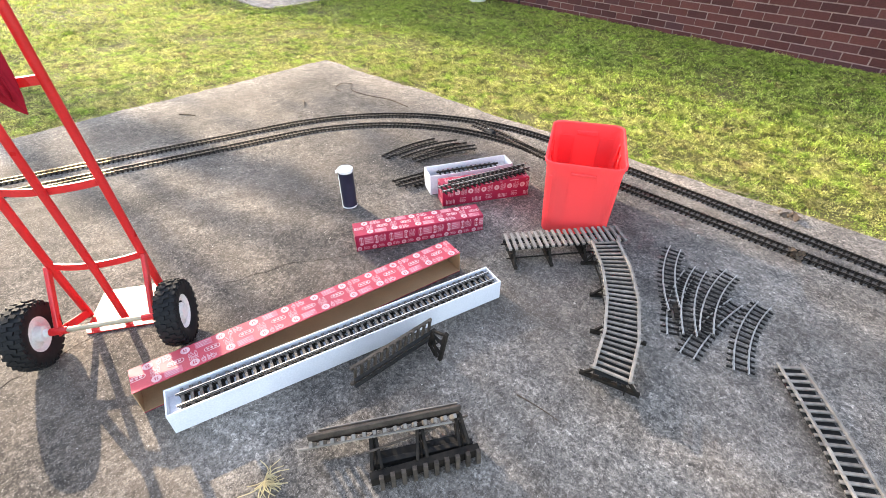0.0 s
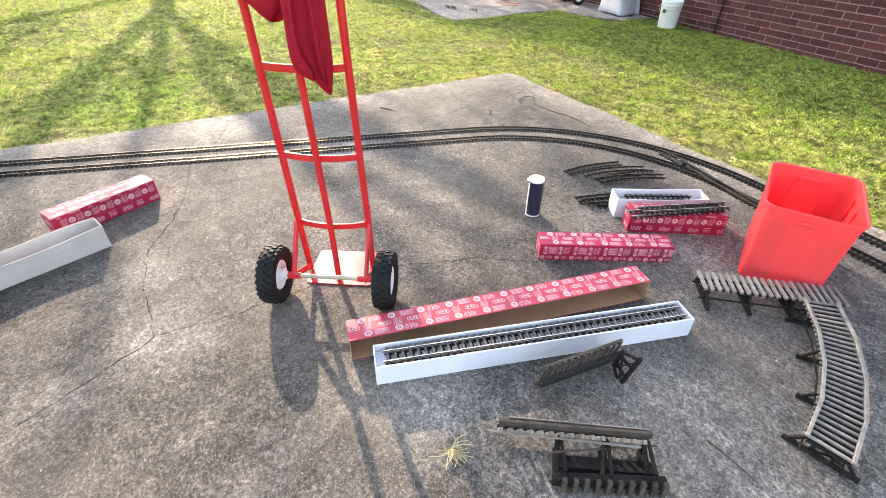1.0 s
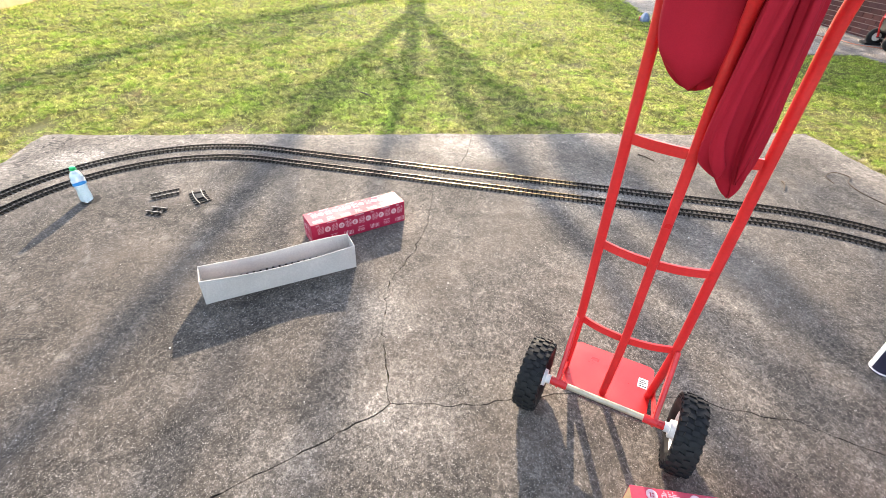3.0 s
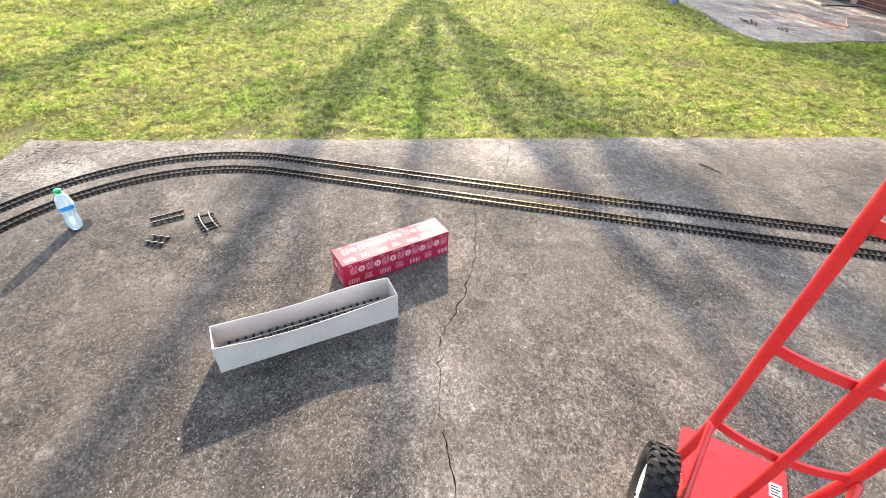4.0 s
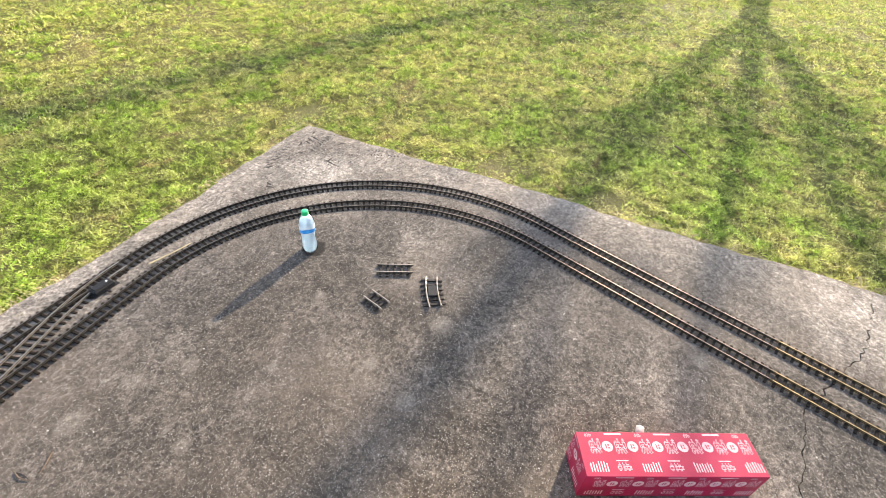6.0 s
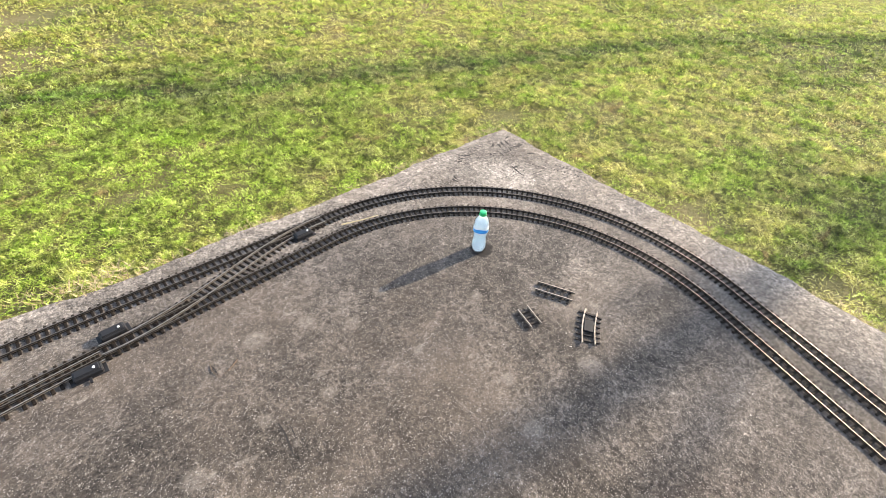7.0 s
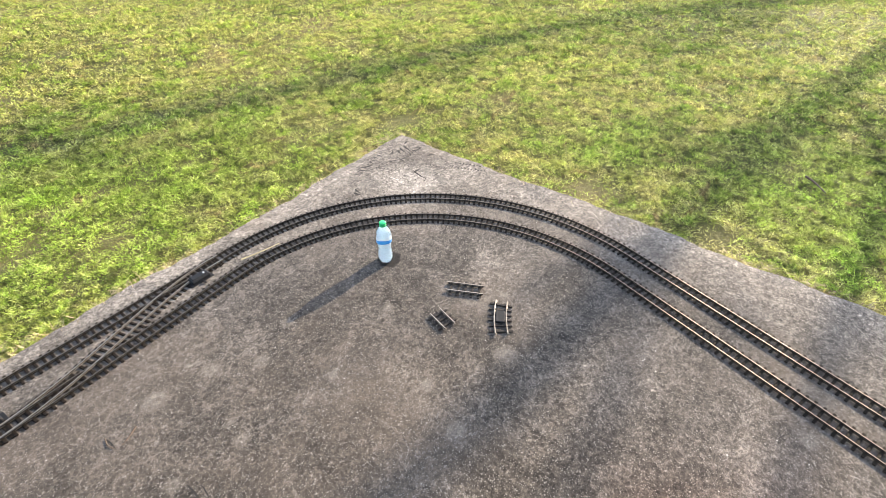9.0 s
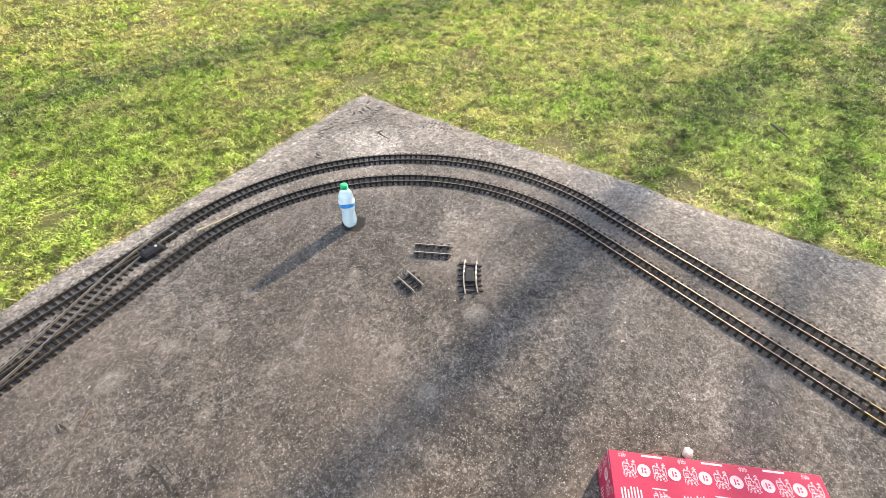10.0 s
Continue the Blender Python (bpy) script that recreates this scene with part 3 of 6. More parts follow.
def south_rim(x):
    return np.where(x < SOUTH_BEND, CORNER_Y + (x - SLAB_X0) * (SLAB_Y0 - CORNER_Y) / (SOUTH_BEND - SLAB_X0), SLAB_Y0)


def blades(name, x0, x1, y0, y1, per_m2, tall, wide, seed, keep=None, material=GRASS, label="short patchy green and straw-coloured lawn grass", inset=0.0, k=1.0):
    rng = np.random.default_rng(seed)
    n = int((x1 - x0) * (y1 - y0) * per_m2)
    tufts = max(1, n // 9)
    cx, cy = rng.uniform(x0, x1, tufts), rng.uniform(y0, y1, tufts)
    pick = rng.integers(0, tufts, n)
    loose = rng.uniform(0, 1, n) < 0.3
    x = np.where(loose, rng.uniform(x0, x1, n), cx[pick] + rng.normal(0, 0.011, n))
    y = np.where(loose, rng.uniform(y0, y1, n), cy[pick] + rng.normal(0, 0.011, n))
    edge_noise = inset + 0.05 * (lump(x, y, 0.16, 2) - 0.45) + rng.normal(0, 0.012, n)
    edge_noise = edge_noise + 0.06 * np.exp(-((y + 0.85) / 0.3) ** 2) * (x < -4)
    on_slab = (x > SLAB_X0 + edge_noise) & (x < SLAB_X1) & (y > south_rim(x) + edge_noise) & (y < SLAB_Y1 - edge_noise)
    wall_y = WALL_O.y - 0.1263 * (x - WALL_O.x)
    in_house = y > wall_y - 0.06
    on_patio = (y > np.where(x < -9, 5.08 - 0.17 * (x + 9), 4.83) + edge_noise) & (x < np.where(y > 6.95, -6.25, -7.48) + edge_noise)
    thin = rng.uniform(0, 1, n) < np.clip(1.6 * (0.6 * lump(x, y, 0.5, 8) + 0.4 * lump(x, y, 0.14, 9)) - 0.72, 0, 0.8)
    for bx, by, br in BARE_PATCHES:
        reach = np.hypot((x - bx) * 0.8, y - by) / (br * (0.7 + 0.7 * lump(x, y, 0.22, 15)))
        thin |= rng.uniform(0, 1, n) > np.clip(reach ** 2 * 0.9, 0.06, 1)
    ok = ~(on_slab | in_house | on_patio | thin)
    if keep is not None:
        ok &= keep(x, y)
    x, y = x[ok], y[ok]
    n = len(x)
    turn, lean = rng.uniform(0, 2 * np.pi, n), np.clip(rng.normal(1.08, 0.3, n), 0.1, 1.52)
    h = tall * rng.uniform(0.5, 1.4, n) * (0.7 + 0.6 * lump(x, y, 0.9, 3)) * (0.15 + 0.95 * lump(x, y, 0.11 * k, 5) + 0.75 * lump(x, y, 0.045 * k, 6))
    w = wide * rng.uniform(0.6, 1.4, n)
    z = LAWN_Z + rng.uniform(0, 0.012, n)
    dx, dy = np.cos(turn), np.sin(turn)
    sx, sy = -dy * w / 2, dx * w / 2
    up, out = h * np.cos(lean), h * np.sin(lean)
    rise = np.where(rng.uniform(0, 1, n) < 0.5, 0.75, 0.45)
    rows = [np.stack((x - sx, y - sy, z + up * (1 - rise)), 1), np.stack((x + sx, y + sy, z + up * (1 - rise)), 1), np.stack((x + dx * out, y + dy * out, z + up), 1)]
    verts = np.stack(rows, 1).reshape(-1, 3).astype(np.float32)
    faces = np.arange(n * 3, dtype=np.int32)
    me = bpy.data.meshes.new(name)
    count = len(faces) // 3
    me.vertices.add(len(verts))
    me.vertices.foreach_set("co", verts.ravel())
    me.loops.add(len(faces))
    me.loops.foreach_set("vertex_index", faces)
    me.polygons.add(count)
    me.polygons.foreach_set("loop_start", np.arange(count, dtype=np.int32) * 3)
    me.update(calc_edges=True)
    me.materials.append(material)
    return tagged(new(name, me), label, "grass", kind="stuff")


CLOSE = lambda x, y: (x > -6.3) & (x < np.where(y < 0, -0.6, 1.6)) & (y > -3.4) & (y < 4.6)
NEAR = lambda x, y: (x > -8.2) & (x < np.where(y < 0, 0.0, 2.2)) & (y > -4.6) & (y < 7.9)
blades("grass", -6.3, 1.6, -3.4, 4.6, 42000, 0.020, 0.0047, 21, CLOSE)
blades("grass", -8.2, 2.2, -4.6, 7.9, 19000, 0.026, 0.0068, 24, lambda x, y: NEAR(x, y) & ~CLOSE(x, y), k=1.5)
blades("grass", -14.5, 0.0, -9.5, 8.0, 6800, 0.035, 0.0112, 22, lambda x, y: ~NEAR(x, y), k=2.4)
blades("grass", 0.0, 6.0, -9.5, 8.0, 1500, 0.05, 0.022, 25, lambda x, y: ~NEAR(x, y))
blades("grass", -32.0, 12.0, -20.0, 8.0, 300, 0.06, 0.035, 23, lambda x, y: ~((x > -14.5) & (x < 6.0) & (y > -9.5)))

FRINGE = lambda x, y: (np.maximum(np.maximum(SLAB_X0 - x, south_rim(x) - y), y - SLAB_Y1) < 0.02 + 0.12 * lump(x, y, 0.3, 12) ** 2) & (x < 1.5)
blades("dead_grass", -4.7, 1.5, -2.2, 4.0, 9000, 0.036, 0.0042, 26, FRINGE, DRY_GRASS, "dead straw-coloured grass along the slab's rim", 0.018)


# ---- house ----
COURSE, BRICK_L = 0.079, 0.23
house_wall = thing("wall_house", WALL_M, "dark red brick house wall with pale recessed mortar joints", "brick wall", kind="structure")
part("mortar_backing", boxed(-3.5, 10.0, -0.2, 0, -0.3, 2.62), MORTAR, house_wall, "pale pinkish mortar")
brick_mesh = mesh_of("brick", boxed(-0.1095, 0.1095, -0.05, 0.008, -0.034, 0.034, bevel=0.003), BRICK)
far_bricks = bmesh.new()
rng = random.Random(31)
for row in range(-1, 33):
    z = 0.015 + COURSE * (row + 0.5)
    for i in range(-15, 44):
        x = (i + (0.5 if row % 2 else 0.0)) * BRICK_L + 0.05
        if not -3.38 < x < 9.88:
            continue
        if row < 8 and -0.8 < x < 6.6:
            part("brick", brick_mesh, BRICK, house_wall, m=pose(x + rng.uniform(-0.003, 0.003), rng.uniform(-0.003, 0.002), z, 0, 0, rng.uniform(-0.4, 0.4)))
        elif row < 12 or -3 < x < 9.9:
            y1 = 0.008 + rng.uniform(-0.003, 0.002)
            corners = [far_bricks.verts.new((x + a * 0.1095, b, z + c * 0.034)) for b in (-0.01, y1) for a, c in ((-1, -1), (1, -1), (1, 1), (-1, 1))]
            for f in ((4, 5, 6, 7), (0, 4, 7, 3), (1, 2, 6, 5), (3, 7, 6, 2), (0, 1, 5, 4)):
                far_bricks.faces.new([corners[j] for j in f])
bmesh.ops.recalc_face_normals(far_bricks, faces=far_bricks.faces)
tagged(part("brick_courses", far_bricks, BRICK, house_wall), kind="stuff")
side_wall = part("wall_end", boxed(9.8, 10.0, -7.0, -0.2, -0.3, 2.62), MORTAR, m=WALL_M)
tagged(side_wall, "end wall of the brick house", "wall", kind="structure")
rear_wall = part("wall_rear", boxed(-3.5, 10.0, -7.2, -7.0, -0.3, 2.62), MORTAR, m=WALL_M)
tagged(rear_wall, "rear wall of the brick house", "wall", kind="structure")
east_wall = part("wall_east", boxed(-3.5, -3.3, -7.0, -0.2, -0.3, 2.62), MORTAR, m=WALL_M)
tagged(east_wall, "far end wall of the brick house", "wall", kind="structure")
roof = part("roof", boxed(-4.0, 17.0, -7.7, 0.45, 2.63, 2.85, bevel=0.03), SHINGLE, m=WALL_M)
tagged(roof, "low grey shingle roof with overhanging eaves", "roof", kind="structure")
porch = thing("wall_porch", WALL_M @ pose(10.0, -0.4, 0), "recessed porch wall with white trim over a rowlock brick sill", "wall", kind="structure")
# the shade below the sill is put into the plinth's dark colour
part("plinth", boxed(0.002, 6, -0.2, 0, -0.3, 0.22), MAT_DARK, porch, "plinth coloured dark for its shade")
part("panel", boxed(0.002, 6, -0.2, 0.02, 0.36, 2.62, bevel=0.005), WHITE_PAINT, porch, "white painted panel")
part("trim", boxed(0.0, 6, 0.02, 0.06, 0.36, 0.47, bevel=0.006), WHITE_PAINT, porch, "white trim board")
sill_brick = mesh_of("sill_brick", boxed(-0.034, 0.034, -0.12, 0.14, -0.055, 0.055, bevel=0.004), BRICK)
part("sill_bed", boxed(0.002, 6, -0.18, 0.12, 0.225, 0.35), MORTAR, porch, "mortar bed")
for i in range(70):
    part("sill_brick", sill_brick, BRICK, porch, m=pose(0.06 + i * 0.08, 0.0, 0.29, -14))
pipe = thing("downpipe", WALL_M @ pose(4.62, 0.03, 0), "thin dark downpipe against the brick wall", "pipe")
part("pipe", tube([(0, 0, -0.03), (0, 0, 1.2), (0, 0, 2.6)], 0.012, 8, up=(0, 1, 0)), BLACK_PLASTIC, pipe)
part("bracket", boxed(-0.02, 0.02, -0.03, 0.016, 0.5, 0.53, bevel=0.002), BLACK_PLASTIC, pipe)


# ---- unseen trees that shade the lawn ----
TREE_X = -18.0


def shade_point(gx, gy, dx=0.0):
    """The point of the tree, dx before its trunk's plane, whose shadow falls on the lawn at gx, gy."""
    x = TREE_X + dx
    run = gx - x
    return Vector((x, gy - run * math.tan(SUN_AZ), run * math.tan(SUN_EL) / math.cos(math.pi - SUN_AZ)))


def leaf_cloud(bm, centre, spread, count, size, rng):
    for _ in range(count):
        p = centre + Vector((rng.gauss(0, spread), rng.gauss(0, spread), rng.gauss(0, spread * 0.7)))
        m = pose(*p, rng.uniform(0, 360), rng.uniform(0, 360), rng.uniform(0, 360))
        s = size * rng.uniform(0.6, 1.3)
        vs = [bm.verts.new(m @ Vector(c)) for c in ((-s, 0, 0), (0, -s * 0.45, 0), (s, 0, 0), (0, s * 0.45, 0))]
        bm.faces.new(vs)


def tree(name, trunk, limbs, clouds, seed, label):
    rng = random.Random(seed)
    foot = Vector((trunk[0][0].x, trunk[0][0].y, LAWN_Z))
    t = thing(name, Matrix.Translation(foot), label, "tree")
    for kind, lines in (("trunk", [trunk]), ("limb", limbs)):
        for line in lines:
            pts = smooth_line([p - foot for p, _ in line], 6)
            rad = [line[min(i // 6, len(line) - 1)][1] + (line[min(i // 6 + 1, len(line) - 1)][1] - line[min(i // 6, len(line) - 1)][1]) * (i % 6) / 6 for i in range(len(pts))]
            part(kind, tube(pts, 1.0, 9, up=(1, 0, 0), scales=rad), BARK, t, smooth=True)
    bm = bmesh.new()
    for c, spread, count, size in clouds:
        leaf_cloud(bm, c - foot, spread, count, size, rng)
    part("crown", bm, LEAF, t, "airy green leaves")
    return t


S = shade_point
trunk_line = [(Vector((TREE_X, 1.42, LAWN_Z)), 0.30), (S(-15.5, 1.2), 0.24), (S(-12.5, 0.93), 0.20), (S(-10.4, 0.78), 0.19)]
limb_lines = [
    [(S(-10.6, 0.79), 0.140), (S(-8.6, 0.36), 0.131), (S(-6.6, -0.02), 0.122), (S(-4.6, -0.32), 0.105), (S(-3.0, -0.50), 0.095), (S(-1.6, -0.78), 0.07)],
    [(S(-10.6, 0.79), 0.122), (S(-8.0, 0.66), 0.112), (S(-6.2, 0.57), 0.100), (S(-4.8, 0.42), 0.060), (S(-3.2, 0.30), 0.036)],
    [(S(-10.5, 0.80), 0.122), (S(-8.3, 1.08), 0.122), (S(-6.4, 1.36), 0.122), (S(-4.9, 1.66), 0.140), (S(-3.5, 1.92), 0.150), (S(-2.4, 2.25), 0.112)],
    [(S(-9.2, 0.95, 0.4), 0.075), (S(-7.4, 1.03, 0.8), 0.075), (S(-5.6, 1.05, 1.0), 0.085), (S(-4.2, 1.22, 1.2), 0.085), (S(-3.0, 1.42, 1.2), 0.056)],
    [(S(-13.0, 0.98), 0.159), (S(-11.2, -0.6), 0.140), (S(-9.2, -2.02), 0.131), (S(-7.2, -2.72), 0.131), (S(-5.6, -3.12), 0.140), (S(-3.7, -3.62), 0.122), (S(-2.2, -4.15), 0.112), (S(0.0, -5.2), 0.056)],
]
G = random.Random(5)
cloud_list = []
# unseen leaf clumps, each added where the ground below should be dimmer
CROWN_OVER_SLAB = ((-0.7, 2.1, 0.4, 85), (-0.75, 2.75, 0.4, 95), (-0.2, 2.45, 0.4, 85), (-0.35, 3.2, 0.4, 85), (0.35, 2.9, 0.45, 90), (0.35, 2.1, 0.45, 95), (0.3, 1.4, 0.45, 120), (-1.35, 2.75, 0.35, 90), (-1.3, 2.2, 0.3, 60), (-0.75, 1.65, 0.28, 60), (-0.25, 1.75, 0.35, 80), (1.0, 2.5, 0.5, 400), (-1.9, 2.0, 0.4, 60), (0.9, 0.4, 0.6, 500), (1.3, 3.2, 0.7, 600), (-2.9, 3.2, 0.3, 60), (1.6, -1.6, 0.7, 500), (0.3, -4.6, 0.6, 400), (-2.3, -4.2, 0.3, 130))
CROWN_OVER_RIM = ((-4.3, 1.75, 0.3, 150), (-5.6, 1.5, 0.25, 110), (-6.8, 1.3, 0.25, 110), (-4.4, -0.5, 0.3, 20), (-5.6, -0.3, 0.25, 110), (-6.9, 0.1, 0.25, 110), (-4.9, 0.5, 0.25, 35), (-6.4, 0.55, 0.25, 100), (-4.9, -3.4, 0.3, 130), (-6.2, -2.9, 0.28, 120), (-3.4, -3.6, 0.3, 130))
CROWN_OVER_LAWN = ((-2.0, 5.0, 0.45, 30), (-0.2, 4.8, 0.45, 30), (-7.6, -2.5, 0.28, 120), (-8.9, -2.1, 0.28, 120), (-9.5, 0.9, 0.3, 100), (-10.4, -1.15, 0.35, 170), (-8.8, -1.0, 0.3, 150), (-9.4, -1.5, 0.28, 130), (-7.9, -1.25, 0.22, 80), (-8.2, 2.6, 0.4, 90), (-9.5, -3.6, 0.5, 120))
for gx, gy, spread, count in CROWN_OVER_SLAB + CROWN_OVER_RIM + CROWN_OVER_LAWN:
    cloud_list.append((S(gx, gy, G.uniform(-0.8, 0.8)), spread, count, 0.085))
limb_lines += [
    [(S(-3.2, 0.30), 0.04), (S(-2.2, 0.22), 0.03), (S(-1.2, 0.05), 0.024), (S(-0.2, -0.2), 0.014)],
    [(S(-3.0, 1.42, 1.2), 0.056), (S(-2.0, 1.5, 1.2), 0.06), (S(-1.1, 1.72, 1.2), 0.05), (S(-0.2, 2.0, 1.2), 0.03)],
    [(S(-4.9, 1.66), 0.06), (S(-3.6, 1.62), 0.05), (S(-2.6, 1.72), 0.05), (S(-1.6, 2.1), 0.03)],
    [(S(-4.6, -0.32), 0.04), (S(-3.6, -0.2), 0.034), (S(-2.4, -0.15), 0.028), (S(-1.2, -0.35), 0.018)],
]
tree("tree", trunk_line, limb_lines, cloud_list, 41, "broad shade tree with forked limbs standing on the lawn")

# a second tree, unseen and added so that its crown shades the patio and the lawn by the house
G2 = random.Random(9)
second = [(Vector((TREE_X - 1.0, 5.0, LAWN_Z)), 0.26), (Vector((TREE_X - 0.9, 5.2, 1.6)), 0.21), (Vector((TREE_X - 0.6, 5.7, 3.4)), 0.15)]
reach = [[(Vector((TREE_X - 0.7, 5.5, 2.9)), 0.10), (S(-10.5, 5.6), 0.08), (S(-8.6, 5.4), 0.07), (S(-6.4, 5.1), 0.04)],
         [(Vector((TREE_X - 0.65, 5.6, 3.2)), 0.10), (S(-9.6, 6.6), 0.08), (S(-7.8, 6.7), 0.07), (S(-5.8, 6.4), 0.04)]]
crown = []
for i in range(29):
    for j in range(6):
        gx, gy = -12.6 + i * 0.52 + G2.uniform(-0.2, 0.2), 4.85 + j * 0.55 + G2.uniform(-0.12, 0.12)
        if gy > (4.75 if gx < -6.3 else 5.5):
            crown.append((S(gx, gy, G2.uniform(-1.0, 1.0)), 0.28, 36 if gx < -7.2 and gy > 5.4 else 78, 0.10))
tree("tree", second, reach, crown, 43, "unseen leafy tree added to shade the patio and the lawn by the house")


# ---- model railway track ----
GAUGE, PITCH, TIE_TOP = 0.0465, 0.0272, 0.0058
RAIL_SHAPE = [(-0.003, 0), (0.003, 0), (0.003, 0.001), (0.0011, 0.0017), (0.0011, 0.0046), (0.0021, 0.0052), (0.0021, 0.0072), (-0.0021, 0.0072), (-0.0021, 0.0052), (-0.0011, 0.0046), (-0.0011, 0.0017), (-0.003, 0.001)]


def tie_shape(length, half=0.0050):
    bm = boxed(-half, half, -length / 2, length / 2, 0, TIE_TOP, bevel=0.0012)
    for side in (-1, 1):
        for off in (-1, 1):
            y = side * GAUGE / 2 + off * 0.0045
            box(bm, -0.004, 0.004, y - 0.0016, y + 0.0016, TIE_TOP - 0.001, TIE_TOP + 0.0028)
    return bm


TIE_MESH = mesh_of("tie", tie_shape(0.090), TIE)
BROWN_TIE_MESH = mesh_of("tie", tie_shape(0.090), TIE_BROWN)
DUSTY_TIE_MESH = mesh_of("tie", tie_shape(0.090), TIE_DUSTY)
THIN_TIE_MESH = mesh_of("tie", tie_shape(0.088, 0.0036), TIE)


def along(length, turn, s):
    """Place and heading, in degrees, s metres along a piece that leaves the origin along +x and turns by turn degrees."""
    if abs(turn) < 1e-6:
        return Vector((s, 0, 0)), 0.0
    a = radians(turn) * s / length
    r = length / radians(turn)
    return Vector((r * math.sin(a), r * (1 - math.cos(a)), 0)), math.degrees(a)


def rail_pair(parent, length, turn, material, z=TIE_TOP, over=0.004):
    steps = max(2, int(abs(turn) / 2.5) + 1)
    for side in (-1, 1):
        pts = []
        for i in range(steps + 1):
            s = -over + (length + 2 * over) * i / steps
            p, h = along(length, turn, s)
            n = Vector((-math.sin(radians(h)), math.cos(radians(h)), 0))
            pts.append(p + n * side * GAUGE / 2 + Vector((0, 0, z)))
        bm = bmesh.new()
        sweep(bm, pts, RAIL_SHAPE)
        bmesh.ops.recalc_face_normals(bm, faces=bm.faces)
        part("rail", bm, material, parent)


def track_piece(m, length, turn, material, label, group="", name="track_section", seed=0, tie=None, pitch=PITCH):
    t = thing(name, m, label, "model track", group)
    rng = random.Random(seed + int(length * 1000))
    n = max(2, round(length / pitch))
    for i in range(n):
        p, h = along(length, turn, (i + 0.5) * length / n)
        part("tie", tie or TIE_MESH, TIE, t, m=pose(p.x, p.y, 0, 0, 0, h + rng.uniform(-0.8, 0.8)))
    rail_pair(t, length, turn, material)
    bm = bmesh.new()
    for side in (-1, 1):
        pts = [along(length, turn, length * i / 12)[0] + Vector((-math.sin(radians(along(length, turn, length * i / 12)[1])), math.cos(radians(along(length, turn, length * i / 12)[1])), 0)) * side * 0.0235 for i in range(13)]
        sweep(bm, [p + Vector((0, 0, 0.0015)) for p in pts], [(-0.0014, 0), (0.0014, 0), (0.0014, 0.0018), (-0.0014, 0.0018)])
    bmesh.ops.recalc_face_normals(bm, faces=bm.faces)
    part("tie_web", bm, WEB, t)
    return t


def lay(x, y, heading, runs, group):
    """Lays sections end to end: runs of (length, turn, material, label)."""
    for k, (length, turn, material, label) in enumerate(runs):
        track_piece(pose(x, y, 0.0006, 0, 0, heading), length, turn, material, label, group, seed=k, tie=DUSTY_TIE_MESH)
        p, h = along(length, turn, length)
        c, s = math.cos(radians(heading)), math.sin(radians(heading))
        x, y, heading = x + c * p.x - s * p.y, y + s * p.x + c * p.y, heading + h


OLD = "weathered model track with dark ties lying on the concrete"
GOLD = "model track with golden brass rails lying on the concrete"


def runs_of(first, arc1, turn1, mid, arc2, turn2, last, turn3):
    out = [(first / 2, 0, RAIL_DARK, OLD)] * 2
    out += [(arc1 / 4, turn1 / 4, RAIL_DARK, OLD)] * 4
    out += [(length, 0, RAIL_BRASS if gold else RAIL_DARK, GOLD if gold else OLD) for length, gold in mid]
    out += [(arc2 / 3, turn2 / 3, RAIL_DARK, OLD)] * 3
    out += [(last / 3, turn3 / 3, RAIL_DARK, OLD)] * 3
    return out


lay(-1.2, -1.770, 182.342, runs_of(1.906, 2.132, -108.918, ((1.06, 0), (1.02, 1), (1.051, 0)), 2.11, -77.528, 3.2, -3.2), "outer track loop")
lay(-1.2, -1.519, 185.43, runs_of(1.807, 1.955, -112.198, ((1.04, 0), (1.01, 1), (1.03, 0)), 1.82, -77.204, 3.2, 4.3), "inner track loop")


def crossover(points, label):
    """Switch rails that lead from one track over to the other."""
    pts = smooth_line([(x, y, TIE_TOP + 0.0008) for x, y in points], 8)
    t = thing("crossover_track", Matrix.Translation(pts[0]), label, "model track")
    for side in (-1, 1):
        line = []
        for i, p in enumerate(pts):
            d = (pts[min(i + 1, len(pts) - 1)] - pts[max(i - 1, 0)]).normalized()
            line.append(p - pts[0] + Vector((-d.y, d.x, 0)) * side * GAUGE / 2)
        bm = bmesh.new()
        sweep(bm, line, RAIL_SHAPE)
        bmesh.ops.recalc_face_normals(bm, faces=bm.faces)
        part("rail", bm, RAIL_WORN, t)
    run = 0.0
    for a, b in zip(pts, pts[1:]):
        run += (b - a).length
        if run > PITCH:
            run -= PITCH
            d = b - a
            part("tie", DUSTY_TIE_MESH, TIE, t, m=pose(*(a - pts[0] - Vector((0, 0, TIE_TOP + 0.002))), 0, 0, math.degrees(math.atan2(d.y, d.x))))


def dense(a, b, bend_y, n=14):
    """An S from a to b."""
    out = []
    for i in range(n + 1):
        f = i / n
        e = f * f * (3 - 2 * f)
        out.append((a[0] + (b[0] - a[0]) * f, a[1] + (b[1] - a[1]) * e + bend_y * f * (1 - f)))
    return out


crossover(dense((-3.05, -1.842), (-2.10, -1.612), 0.0), "crossover switch rails between the two tracks")
crossover(dense((-2.36, 3.575), (-1.45, 3.462), 0.0), "crossover switch rails beside the red tote")
crossover([(-2.10, -1.585), (-1.9, -1.56), (-1.72, -1.53), (-1.5, -1.46), (-1.3, -1.34), (-1.15, -1.19)], "curved switch branch off the inner track")


